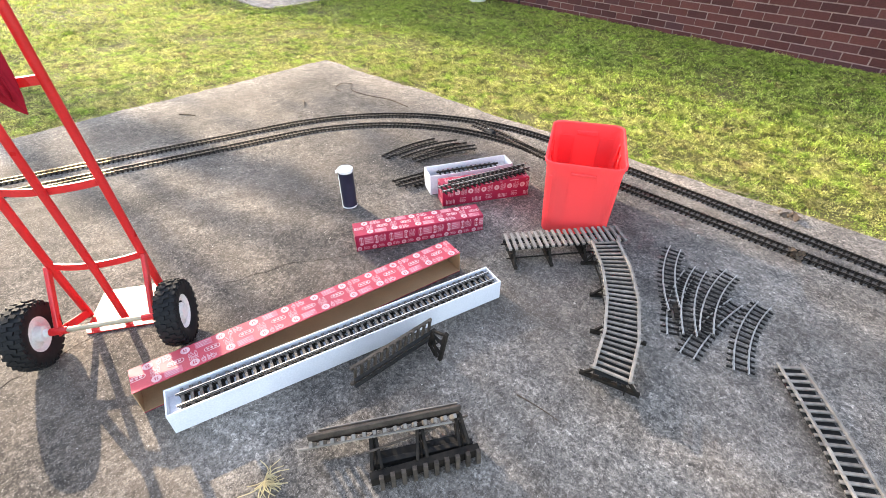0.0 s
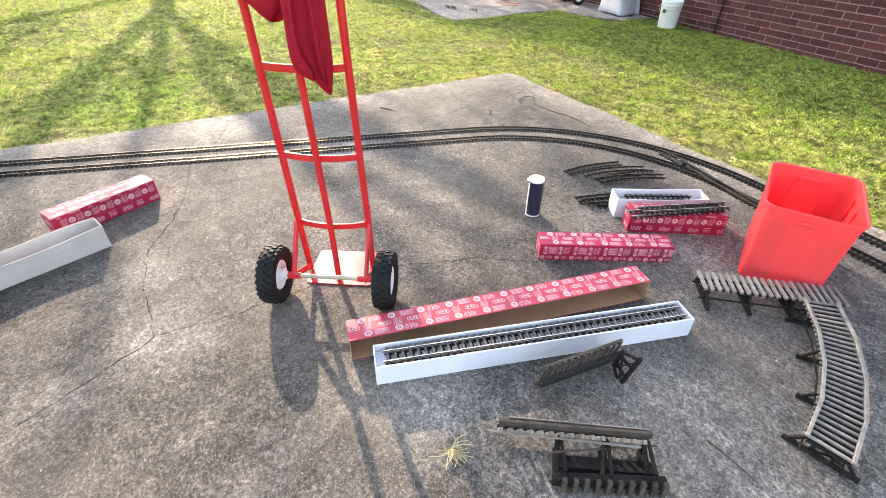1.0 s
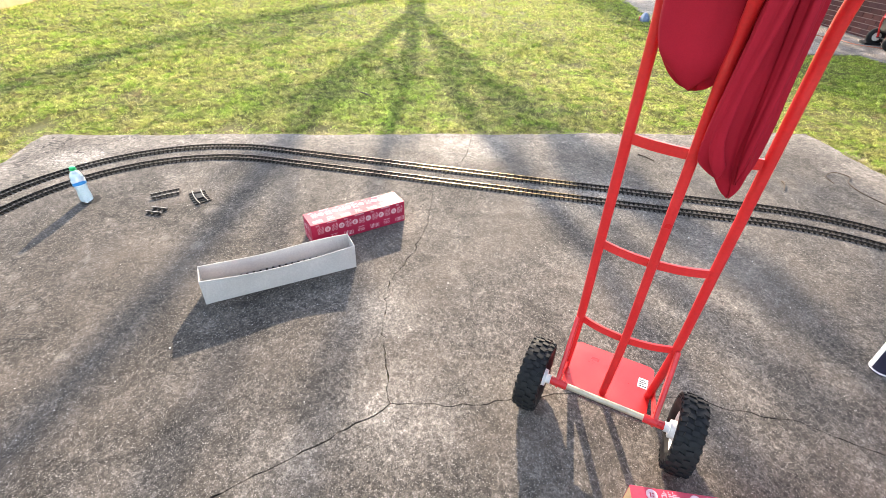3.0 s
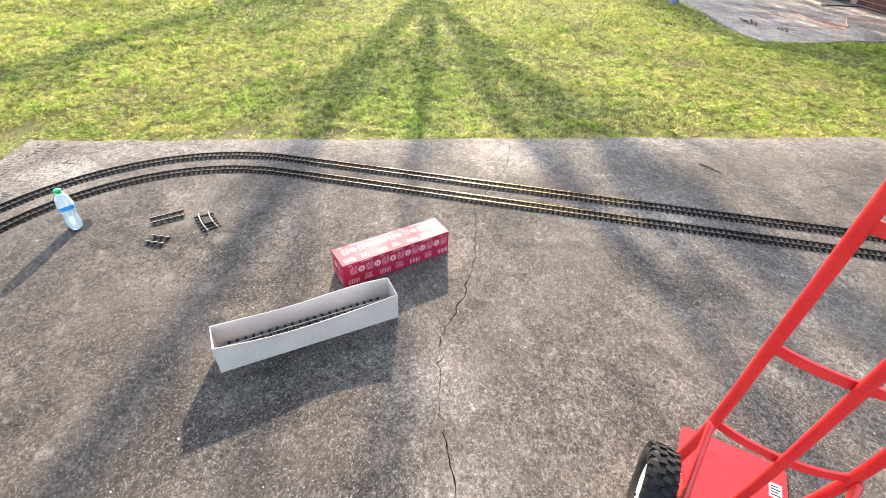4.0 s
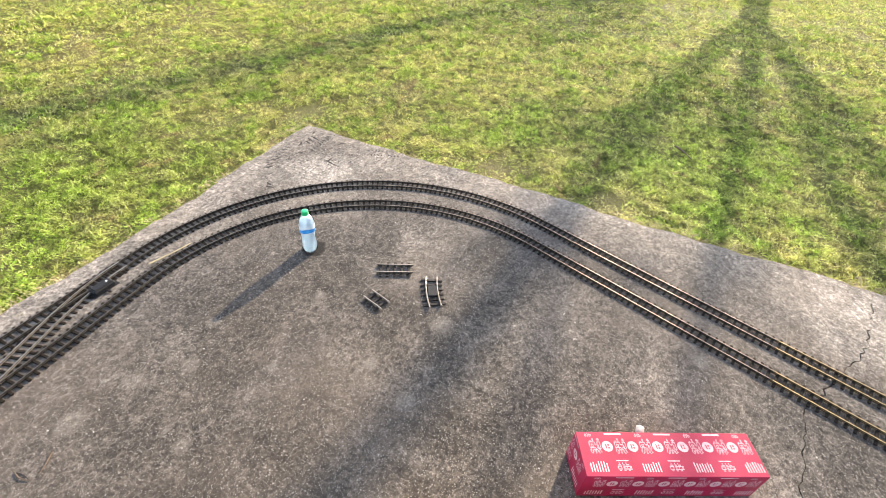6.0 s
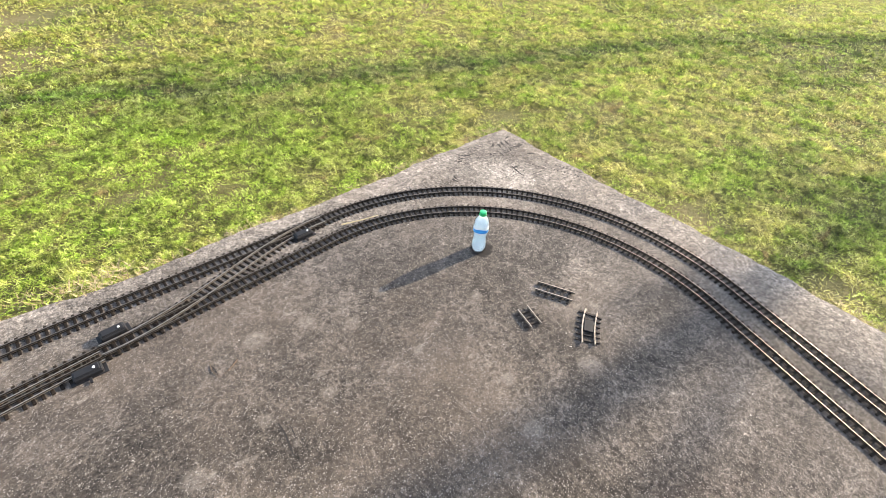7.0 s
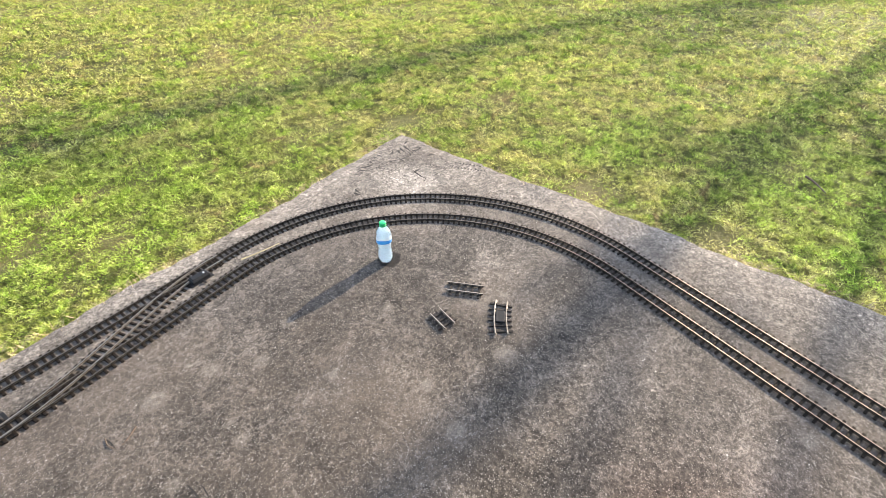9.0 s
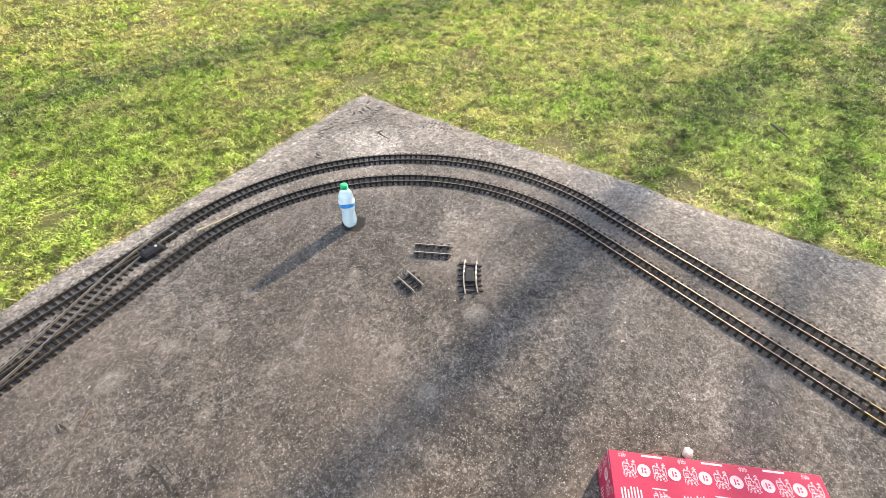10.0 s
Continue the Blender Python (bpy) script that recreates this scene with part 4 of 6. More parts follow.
def switch_motor(x, y, turn, label="black plastic switch motor box beside the track"):
    t = thing("switch_motor", pose(x, y, 0, 0, 0, turn), label, "switch motor", "switch motors")
    part("housing", boxed(-0.041, 0.041, -0.021, 0.021, 0.001, 0.022, bevel=0.004), BLACK_PLASTIC, t)
    part("cover", boxed(-0.035, 0.035, -0.016, 0.016, 0.0215, 0.027, bevel=0.0025), BLACK_PLASTIC, t)
    part("foot_plate", boxed(-0.052, 0.052, -0.024, 0.024, 0, 0.004, bevel=0.001), BLACK_PLASTIC, t)
    bm = lathe([(0.0, 0.027), (0.004, 0.027), (0.004, 0.030), (0.0, 0.031)], 10)
    part("knob", bm, WHITE_PLASTIC, t, "pale screw head", pose(-0.02, 0.004, 0))
    part("lever", boxed(-0.004, 0.004, 0.02, 0.045, 0.004, 0.009, bevel=0.001), BLACK_PLASTIC, t)
    return t


switch_motor(-2.925, -1.790, 2)
switch_motor(-2.150, -1.672, 6)
switch_motor(-2.051, -1.540, 2)
switch_motor(-2.165, 3.525, -8)
switch_motor(-1.752, -0.560, 45, "black plastic switch motor box on a loose switch")

# loose straight and curved pieces
ARC, STEP = 0.415, -28
track_piece(pose(-1.71, -0.016, 0.0004, 0, 0, -35.8), 0.60, 0, RAIL_WORN, "loose straight model track lying on the concrete", "loose track")
track_piece(pose(-2.012, -0.888, 0.0004, 0, 0, 36), 0.40, 28, RAIL_WORN, "loose curved switch track lying on the concrete", "loose track")


def mini(x, y, turn, length, curve, plate=False, tilt=0.0):
    t = track_piece(pose(x, y, 0.0004, tilt, 0, turn), length, curve, RAIL_WORN, "short cut-off piece of model track" + (" with a black centre plate" if plate else ""), "short track pieces", "track_stub")
    if plate:
        p, h = along(length, curve, length / 2)
        part("plate", boxed(-0.03, 0.03, -0.018, 0.018, 0.006, 0.014, bevel=0.002), BLACK_PLASTIC, t, "black centre plate", pose(p.x, p.y, 0, 0, 0, h))
    return t


mini(-3.541, -0.934, 118, 0.148, 0)
mini(-3.396, -0.883, 76, 0.09, 0)
mini(-3.605, -0.707, 24.5, 0.165, 16, True)


def curve_at(x, y, turn, z=0.0004, roll=0.0, pitch=0.0, turn_by=STEP, label="loose curved model track in an untidy pile", group="pile of curved track", rail=None):
    return track_piece(pose(x, y, z, roll, pitch, turn), ARC, turn_by, rail or RAIL_BRIGHT, label, group, tie=THIN_TIE_MESH, pitch=0.0288)


# pile near the curved trestle: every curve starts at its end nearest the camera
curve_at(-0.266, 2.532, 109)
curve_at(-0.416, 2.618, 110, z=0.019, pitch=-1.0)
curve_at(-0.4555, 2.5625, 119, z=0.020, pitch=-1.0)
curve_at(-0.545, 2.650, 126, z=0.020, pitch=-1.5)
curve_at(-0.500, 2.540, 117)
curve_at(-0.430, 2.474, 92, turn_by=-16)
# pile beyond the boxes
FARPILE = "pile of curved track behind the boxes"
LOOSE = "dark curved model track piled beyond the boxes"
curve_at(-2.41, 2.775, 96, group=FARPILE, label=LOOSE, rail=RAIL_DARK)
curve_at(-2.33, 2.83, 84, z=0.014, pitch=-2, group=FARPILE, label=LOOSE, rail=RAIL_DARK)
curve_at(-2.24, 2.88, 92, group=FARPILE, label=LOOSE, rail=RAIL_DARK)
curve_at(-2.22, 2.86, 80, z=0.014, pitch=-2, group=FARPILE, label=LOOSE, rail=RAIL_DARK)
track_piece(pose(-2.12, 2.60, 0.0004, 0, 0, 74), 0.55, 0, RAIL_DARK, "straight model track beside the open white carton", FARPILE)
track_piece(pose(-2.06, 2.60, 0.018, 0, -0.6, 72), 0.50, 0, RAIL_DARK, "straight model track stacked on another", FARPILE)
track_piece(pose(-2.03, 2.66, 0.0004, 0, 0, 68), 0.30, 0, RAIL_DARK, "straight model track beside the open white carton", FARPILE)


# ---- cartons ----
def poly(bm, pts, place):
    bm.faces.new([bm.verts.new(place(u, v)) for u, v in pts])


def disc_pts(u, v, r, n=14, squash=1.0):
    return [(u + r * math.cos(2 * math.pi * i / n), v + r * squash * math.sin(2 * math.pi * i / n)) for i in range(n)]


def rect(u, v, w, h):
    return [(u, v), (u + w, v), (u + w, v + h), (u, v + h)]


ENGINE = ("....##....##.", "....##...####", ".##.##....##.", "#######..####", "#.....#..#..#", "#.###.####..#", "#.#.#..#.##.#", "#.###....##.#", "#######.###.#", ".#..#.##.####", "##.######.##.", "#.##.##.##.#.", "#.##.##.##.##", ".##..##..##..")
TENDER = ("..#..#..#....", ".###.##.###..", "####.########", "#..#.##.#..##", "####.########", ".##..##..##..")


def stamp(rows, u, v, s):
    """Rectangles that draw a small engraved picture, s high, with its lower corner at u, v."""
    cell = s / len(rows)
    out = []
    for k, row in enumerate(reversed(rows)):
        x = 0
        while x < len(row):
            if row[x] == "#":
                run = 1
                while x + run < len(row) and row[x + run] == "#":
                    run += 1
                out.append((u + x * cell * 0.8, v + k * cell, (run - 0.2) * cell * 0.8, cell * (0.72 if run > 1 else 0.999)))
                x += run
            x += 1
    return out


def oval(u, v, w, h, n=7):
    """A rectangle with round ends, w by h, round u, v."""
    r = min(w, h) / 2
    out = []
    for a0, sx, sy in ((-90, 1, -1), (0, 1, 1), (90, -1, 1), (180, -1, -1)):
        for i in range(n):
            a = radians(a0 + 90 * i / (n - 1))
            out.append((u + sx * (w / 2 - r) + r * math.cos(a), v + sy * (h / 2 - r) + r * math.sin(a)))
    return out


def printed(parent, length, height, place, seed, style):
    """Pale engines, discs, badges and bars printed on one side of a carton."""
    rng = random.Random(seed)
    pale, line, deep, ink = bmesh.new(), bmesh.new(), bmesh.new(), bmesh.new()
    lift = lambda bm, pts, k: poly(bm, pts, lambda u, v: place(u, v, k))

    def put(bm, pts, k):
        pts = [(min(max(a, 0.0015), length - 0.0015), min(max(b, 0.0015), height - 0.0015)) for a, b in pts]
        if max(p[0] for p in pts) - min(p[0] for p in pts) > 0.0008 and max(p[1] for p in pts) - min(p[1] for p in pts) > 0.0008:
            lift(bm, pts, k)

    def picture(rows, u, v, s):
        for a, b, w, h in stamp(rows, u, v, s):
            put(line, rect(a, b, w, h), 1)

    def disc(u, v, r):
        if r * 0.6 < u < length - r * 0.6:
            put(pale, disc_pts(u, v, r, 18), 2)
            put(ink, rect(u - r * 0.35, v - r * 0.42, r * 0.22, r * 0.84), 3)
            put(ink, rect(u + r * 0.05, v - r * 0.42, r * 0.3, r * 0.3), 3)
            put(ink, rect(u + r * 0.05, v + r * 0.08, r * 0.3, r * 0.3), 3)

    def lozenge(u, v, w, h):
        put(pale, oval(u, v, w, h), 2)
        put(ink, oval(u, v, w * 0.9, h * 0.72), 3)
        for k in range(3):
            if w > h:
                put(pale, rect(u + w * (-0.34 + 0.24 * k), v - h * 0.2, w * 0.17, h * 0.4), 4)
            else:
                put(pale, rect(u - w * 0.2, v + h * (-0.34 + 0.24 * k), w * 0.4, h * 0.17), 4)

    def words(u, v, w, h):
        """A pale panel with lines of print that cannot be read."""
        put(deep, rect(u, v, w, h), 1)
        for k in range(4):
            put(pale, rect(u + w * 0.05, v + h * (0.1 + 0.23 * k), w * rng.uniform(0.55, 0.9), h * 0.07), 2)

    if style == "short":
        step, r = 0.0725, min(0.0155, height * 0.13)
        for i in range(int(length / step) + 2):
            u = 0.008 + i * step
            disc(u, height * 0.66, r)
            picture(ENGINE, u + r + 0.0065, height * 0.50, height * 0.35)
            if i % 2 == 0:
                for k in range(7):
                    put(pale, rect(u + 0.010 + k * 0.0075, height * 0.10, 0.0035, height * rng.uniform(0.17, 0.23)), 1)
            else:
                picture(TENDER, u + 0.012, height * 0.12, height * 0.18)
                put(pale, rect(u + 0.012, height * 0.33, 0.035, 0.003), 1)
            if i % 2:
                put(pale, rect(u, height * 0.93, 0.05, 0.005), 1)
            else:
                picture(TENDER, u + 0.015, height * 0.88, height * 0.09)
    elif style == "tall":
        step = 0.0695
        for i in range(int(length / step) + 1):
            u = 0.026 + i * step
            if u < length - 0.012:
                lozenge(u, height * 0.62, height * 0.20, height * 0.52)
            if i % 2:
                picture(ENGINE, u + height * 0.16, height * 0.42, height * 0.46)
            else:
                words(u + height * 0.15, height * 0.40, 0.042, height * 0.46)
            disc(u - 0.012, height * 0.17, height * 0.125)
            picture(TENDER, u + 0.006, height * 0.09, height * 0.2)
    else:
        step = 0.1135
        r = height * 0.14
        for i in range(int(length / step) + 2):
            u = i * step
            disc(u + 0.055, height * 0.82, r)
            disc(u + 0.072, height * 0.18, r)
            if i % 2:
                words(u + 0.086, height * 0.70, 0.054, height * 0.26)
                picture(TENDER, u + 0.092, height * 0.05, height * 0.26)
            else:
                picture(TENDER, u + 0.080, height * 0.70, height * 0.26)
                words(u + 0.094, height * 0.05, 0.054, height * 0.26)
            lozenge(u + 0.020, height * 0.5, 0.052, height * 0.19)
            picture(ENGINE, u + 0.058, height * 0.32, height * 0.37)
    for bmx, mat, lab in ((pale, WHITE_PRINT, "pale printed badges"), (line, LINE_PRINT, "pale pink line drawings"), (deep, PINK_PRINT, "paler printed panels"), (ink, RED_DEEP, "dark red marks")):
        if len(bmx.faces):
            bmesh.ops.recalc_face_normals(bmx, faces=bmx.faces)
            tagged(part("print", bmx, mat, parent, lab), lab, kind="stuff")
        else:
            bmx.free()


T0 = 0.0004


def on_top(L, W, H):
    return lambda u, v, k: Vector((u, v, H + T0 * k))


def on_front(L, W, H):
    return lambda u, v, k: Vector((u, -T0 * k, v))


def on_back(L, W, H):
    return lambda u, v, k: Vector((L - u, W + T0 * k, v))


def on_end(x, sign):
    return lambda u, v, k: Vector((x + sign * T0 * k, u, v))


def carton(m, L, W, H, style, seed, label):
    t = thing("carton", m, label, "box", "red cartons")
    body = part("body", boxed(0, L, 0, W, 0.0005, H, bevel=0.0012), RED_CARD, t)
    printed(body, L, W, on_top(L, W, H), seed, "long" if style == "tall" else style)
    printed(body, L, H, on_front(L, W, H), seed + 1, style)
    printed(body, L, H, on_back(L, W, H), seed + 2, style)
    printed(body, W, H, on_end(0, -1), seed + 3, style)
    printed(body, W, H, on_end(L, 1), seed + 4, style)
    flap = bmesh.new()
    box(flap, L - 0.0005, L + 0.0008, 0.004, W - 0.004, 0.006, H - 0.006)
    part("flap", flap, RED_CARD, t)
    return t


def tray(m, L, W, H, wall, material, label, sag=0.0, floor_z=0.003, name="carton_tray"):
    """An open carton with thin walls; sag: how far its long rims bow outwards and down."""
    t = thing(name, m, label, "box")
    n = 24
    for side, y0 in (("front", 0.0), ("back", W)):
        bm = bmesh.new()
        sign = -1 if side == "front" else 1
        rows = []
        for i in range(n + 1):
            f = i / n
            bow = math.sin(math.pi * f)
            wob = 0.25 * sag * math.sin(7 * f + (0 if side == "front" else 2))
            inner = -sign * wall
            top = H - (0.7 * sag * bow if side == "front" else 0.3 * sag * bow) + wob * 0.5
            out = sign * (sag * 0.6 * bow + wob)
            x = L * f
            rows.append([bm.verts.new(c) for c in ((x, y0, 0.0006), (x, y0 + out, top), (x, y0 + out + inner, top), (x, y0 + inner, 0.0006))])
        for a, b in zip(rows, rows[1:]):
            for i in range(4):
                bm.faces.new((a[i], a[(i + 1) % 4], b[(i + 1) % 4], b[i]))
        bm.faces.new(rows[0])
        bm.faces.new(rows[-1][::-1])
        bmesh.ops.recalc_face_normals(bm, faces=bm.faces)
        part("side_panel", bm, material, t)
    for x in (wall * 0.02, L - wall * 1.02):
        part("end_panel", boxed(x, x + wall, wall, W - wall, 0.0006, H, bevel=0.0006), material, t)
    part("bottom", boxed(wall, L - wall, wall, W - wall, floor_z - 0.002, floor_z, bevel=0.0003), material, t)
    return t


carton(pose(-1.773, 2.057, 0, 0, 0, 59.6), 0.618, 0.108, 0.088, "tall", 51, "closed red printed carton standing on the concrete")
carton(pose(-1.752, 2.612, 0, 0, 0, 57.7), 0.482, 0.105, 0.112, "short", 61, "red printed carton with track laid on its top")
carton(pose(-3.017, 0.050, 0, 0, 0, 117.2), 0.508, 0.126, 0.119, "short", 71, "closed red printed carton beside a crack in the slab")

# long white tray with a straight track in it, and its red sleeve lying on its side
white_tray = tray(pose(-1.458, 1.106, 0, 0, 0, 73.1), 1.212, 0.106, 0.088, 0.005, CARD_WHITE, "long white open carton tray holding a straight track", floor_z=0.0505)
part("insert", boxed(0.005, 1.207, 0.005, 0.101, 0.0505, 0.055, bevel=0.001), CARD_WHITE, white_tray, "white inner card")
track_piece(pose(-1.458, 1.106, 0.0554, 0, 0, 73.1) @ pose(0.042, 0.054, 0, 0, 0, 0.2), 1.15, 0, RAIL_DARK, "straight model track underneath in the long white tray", "boxed track")
track_piece(pose(-1.458, 1.106, 0.0722, 0, 0, 73.1) @ pose(0.035, 0.051, 0, 0, 0, 0.2), 1.165, 0, RAIL_BRIGHT, "straight model track lying in the long white tray", "boxed track", tie=BROWN_TIE_MESH)

sleeve = thing("carton_sleeve", pose(-1.600, 1.066, 0, 0, 0, 77.6), "long red printed carton lid lying on its side, brown inside", "box", "red cartons")
SL, SW, SH, ST = 1.242, 0.108, 0.104, 0.0025
lid_top = part("top_panel", boxed(0, SL, 0, SW, SH - ST, SH, bevel=0.0006), RED_SHEEN, sleeve)
printed(lid_top, SL, SW, on_top(SL, SW, SH), 81, "long")
back_panel = part("back_panel", boxed(0, SL, SW - ST, SW, 0.001, SH - ST, bevel=0.0006), RED_CARD, sleeve)
printed(back_panel, SL, SH, on_back(SL, SW, SH), 82, "long")
part("bottom_panel", boxed(0, SL, 0.001, SW - ST, 0.0006, 0.0006 + ST, bevel=0.0006), RED_CARD, sleeve)
part("lining", boxed(0.003, SL - 0.003, SW - ST - 0.0015, SW - ST - 0.0005, 0.004, SH - ST - 0.001), CARD_BROWN, sleeve, "plain brown inner card")
part("lining", boxed(0.003, SL - 0.003, 0.002, SW - ST - 0.002, SH - ST - 0.0015, SH - ST - 0.0005), CARD_BROWN, sleeve, "plain brown inner card")
part("lining", boxed(0.003, SL - 0.003, 0.002, SW - ST - 0.002, 0.0036, 0.0046), CARD_BROWN, sleeve, "plain brown inner card")
part("end_panel", boxed(0, ST, 0.002, SW - ST, 0.003, SH - ST, bevel=0.0005), CARD_BROWN, sleeve, "brown end flap")
part("end_panel", boxed(SL - ST, SL, 0.002, SW - ST, 0.003, SH - ST, bevel=0.0005), CARD_BROWN, sleeve, "brown end flap")
part("fold", boxed(0.93, 0.933, SW - ST - 0.006, SW - ST - 0.0018, 0.006, SH - 0.006), CARD_BROWN, sleeve, "folded seam")

grey_tray = tray(pose(-2.609, -0.332, 0, 0, 0, 111.2), 0.647, 0.103, 0.122, 0.003, CARD_GREY, "open grey card tray holding dark track", sag=0.02)
track_piece(pose(-2.609, -0.332, 0.004, 0, 0, 111.2) @ pose(0.02, 0.05, 0, 0, 0, 0), 0.60, 0, RAIL_BRIGHT, "straight model track lying in the grey tray", "boxed track")
track_piece(pose(-2.609, -0.332, 0.031, 0, 0, 111.2) @ pose(0.03, 0.050, 0, 9, 0, 0.3), 0.58, 0, RAIL_BRIGHT, "straight model track stacked in the grey tray", "boxed track")

open_box = tray(pose(-1.885, 2.655, 0, 0, 0, 61.5), 0.486, 0.112, 0.115, 0.003, CARD_WHITE, "open white carton filled with dark track", sag=0.006)
for k, (z, r, off) in enumerate(((0.004, 0, 0.0), (0.03, 4, 0.01), (0.056, -5, -0.004), (0.080, 6, 0.004))):
    track_piece(pose(-1.885, 2.655, z, 0, 0, 61.5) @ pose(0.06 + off, 0.052, 0, r, 0, 2 * (k % 2)), 0.36, -4 if k % 2 else 4, RAIL_DARK, "dark model track stacked in the white carton", "boxed track", seed=k)
track_piece(pose(-1.691, 2.566, 0.1135, 0, 0, 70) @ pose(0.0, 0.052, 0, 3, 0, 0), 0.50, 0, RAIL_BRIGHT, "model track laid on top of the red carton", "boxed track")
track_piece(pose(-1.695, 2.573, 0.1315, 0, 0, 68) @ pose(0.05, 0.050, 0, -2, 0, 0), 0.46, 0, RAIL_BRIGHT, "model track laid on top of the red carton", "boxed track")


# ---- red tote ----
def rounded(w, d, r, z, n=5):
    out = []
    for cx, cy, a0 in ((w / 2 - r, d / 2 - r, 0), (-w / 2 + r, d / 2 - r, 90), (-w / 2 + r, -d / 2 + r, 180), (w / 2 - r, -d / 2 + r, 270)):
        for i in range(n + 1):
            a = radians(a0 + 90 * i / n)
            out.append(Vector((cx + r * math.cos(a), cy + r * math.sin(a), z)))
    return out


def loft(loops, cap=True):
    bm = bmesh.new()
    rings = [[bm.verts.new(p) for p in loop] for loop in loops]
    n = len(rings[0])
    for a, b in zip(rings, rings[1:]):
        for i in range(n):
            bm.faces.new((a[i], a[(i + 1) % n], b[(i + 1) % n], b[i]))
    if cap:
        bm.faces.new(rings[0][::-1])
        bm.faces.new(rings[-1])
    bmesh.ops.recalc_face_normals(bm, faces=bm.faces)
    return bm


def tote(m, w, d, h):
    t = thing("tote", m, "tall bright red plastic storage tote, open and empty", "storage bin")
    k = 0.055
    body = loft([rounded(w - k, d - k, 0.045, 0.001), rounded(w - k + 0.006, d - k + 0.006, 0.048, 0.006), rounded(w - 0.018, d - 0.018, 0.05, h - 0.035), rounded(w - 0.012, d - 0.012, 0.05, h - 0.033),
                 rounded(w - 0.010, d - 0.010, 0.05, h - 0.006), rounded(w - 0.02, d - 0.02, 0.048, h - 0.006), rounded(w - 0.024, d - 0.024, 0.047, h - 0.03), rounded(w - k - 0.004, d - k - 0.004, 0.042, 0.007)])
    part("body", body, RED_PLASTIC, t, smooth=False)
    part("rim", loft([rounded(w - 0.012, d - 0.012, 0.05, h - 0.016), rounded(w + 0.004, d + 0.004, 0.055, h - 0.014), rounded(w + 0.004, d + 0.004, 0.055, h - 0.002), rounded(w - 0.004, d - 0.004, 0.052, h), rounded(w - 0.02, d - 0.02, 0.048, h - 0.004), rounded(w - 0.021, d - 0.021, 0.048, h - 0.016)], cap=False), RED_PLASTIC, t)
    for sign in (-1, 1):
        y = sign * (d / 2 - 0.004)
        grip = bmesh.new()
        box(grip, -0.055, 0.055, min(y, y + sign * 0.012), max(y, y + sign * 0.012), h - 0.050, h - 0.040, bevel=0.003)
        part("handle", grip, RED_PLASTIC, t)
        lip = sign * (d / 2 - 0.020)
        part("grip_pad", boxed(-0.052, 0.052, min(lip, lip - sign * 0.010), max(lip, lip - sign * 0.010), h - 0.062, h - 0.036, bevel=0.004), RED_PLASTIC, t, "raised pad inside the rim")
        for x0, x1 in ((-0.150, -0.064), (0.064, 0.150)):
            panel = bmesh.new()
            beam(panel, ((x0 + x1) / 2 * 0.93, sign * (d / 2 - 0.0335), 0.012), ((x0 + x1) / 2, sign * (d / 2 - 0.0165), h - 0.07), x1 - x0, 0.006, up=(0, 1, 0), bevel=0.002)
            part("inner_panel", panel, RED_PLASTIC, t, "raised inner wall panel")
        for x in (-0.060, 0.060):
            seam = bmesh.new()
            beam(seam, (x * 0.95, sign * (d / 2 - 0.0255), 0.02), (x, sign * (d / 2 - 0.0085), h - 0.06), 0.004, 0.0015, up=(0, 1, 0), bevel=0.0004)
            part("rib", seam, RED_PLASTIC, t)
    for sign in (-1, 1):
        for y in (-0.12, 0.0, 0.12):
            x = sign * (w / 2 - 0.022)
            rib = bmesh.new()
            beam(rib, (sign * (w / 2 - 0.038), y, 0.02), (sign * (w / 2 - 0.019), y, h - 0.05), 0.03, 0.006, up=(1, 0, 0), bevel=0.002)
            part("rib", rib, RED_PLASTIC, t)
    return t


TOTE_W, TOTE_D, TOTE_H = 0.352, 0.50, 0.385
tote(pose(-1.262, 2.745, 0, 0, 0, 27.5) @ pose(TOTE_W / 2, TOTE_D / 2, 0), TOTE_W, TOTE_D, TOTE_H)

# ---- canister ----
can = thing("canister", pose(-2.122, 2.285, 0), "tall navy canister with a white lid", "canister")
part("body", lathe([(0.0, 0.001), (0.040, 0.001), (0.0385, 0.004), (0.0385, 0.20), (0.040, 0.203), (0.0, 0.203)], 32), NAVY, can, smooth=True)
part("base_band", lathe([(0.0382, 0.002), (0.0392, 0.002), (0.0392, 0.010), (0.0382, 0.010)], 32), WHITE_PLASTIC, can, "white bottom band", smooth=True)
part("lid", lathe([(0.0, 0.203), (0.0395, 0.203), (0.0400, 0.206), (0.0400, 0.217), (0.0375, 0.220), (0.034, 0.220), (0.033, 0.218), (0.0, 0.218)], 32), WHITE_PLASTIC, can, "white snap lid", smooth=True)
strip = bmesh.new()
for z0, z1, a0, a1 in ((0.012, 0.195, 205, 262),):
    for i in range(8):
        a, b = radians(a0 + (a1 - a0) * i / 8), radians(a0 + (a1 - a0) * (i + 1) / 8)
        strip.faces.new([strip.verts.new((0.0388 * math.cos(q), 0.0388 * math.sin(q), z)) for q, z in ((a, z0), (b, z0), (b, z1), (a, z1))])
part("label_panel", strip, WHITE_PLASTIC, can, "white label panel")
bars = bmesh.new()
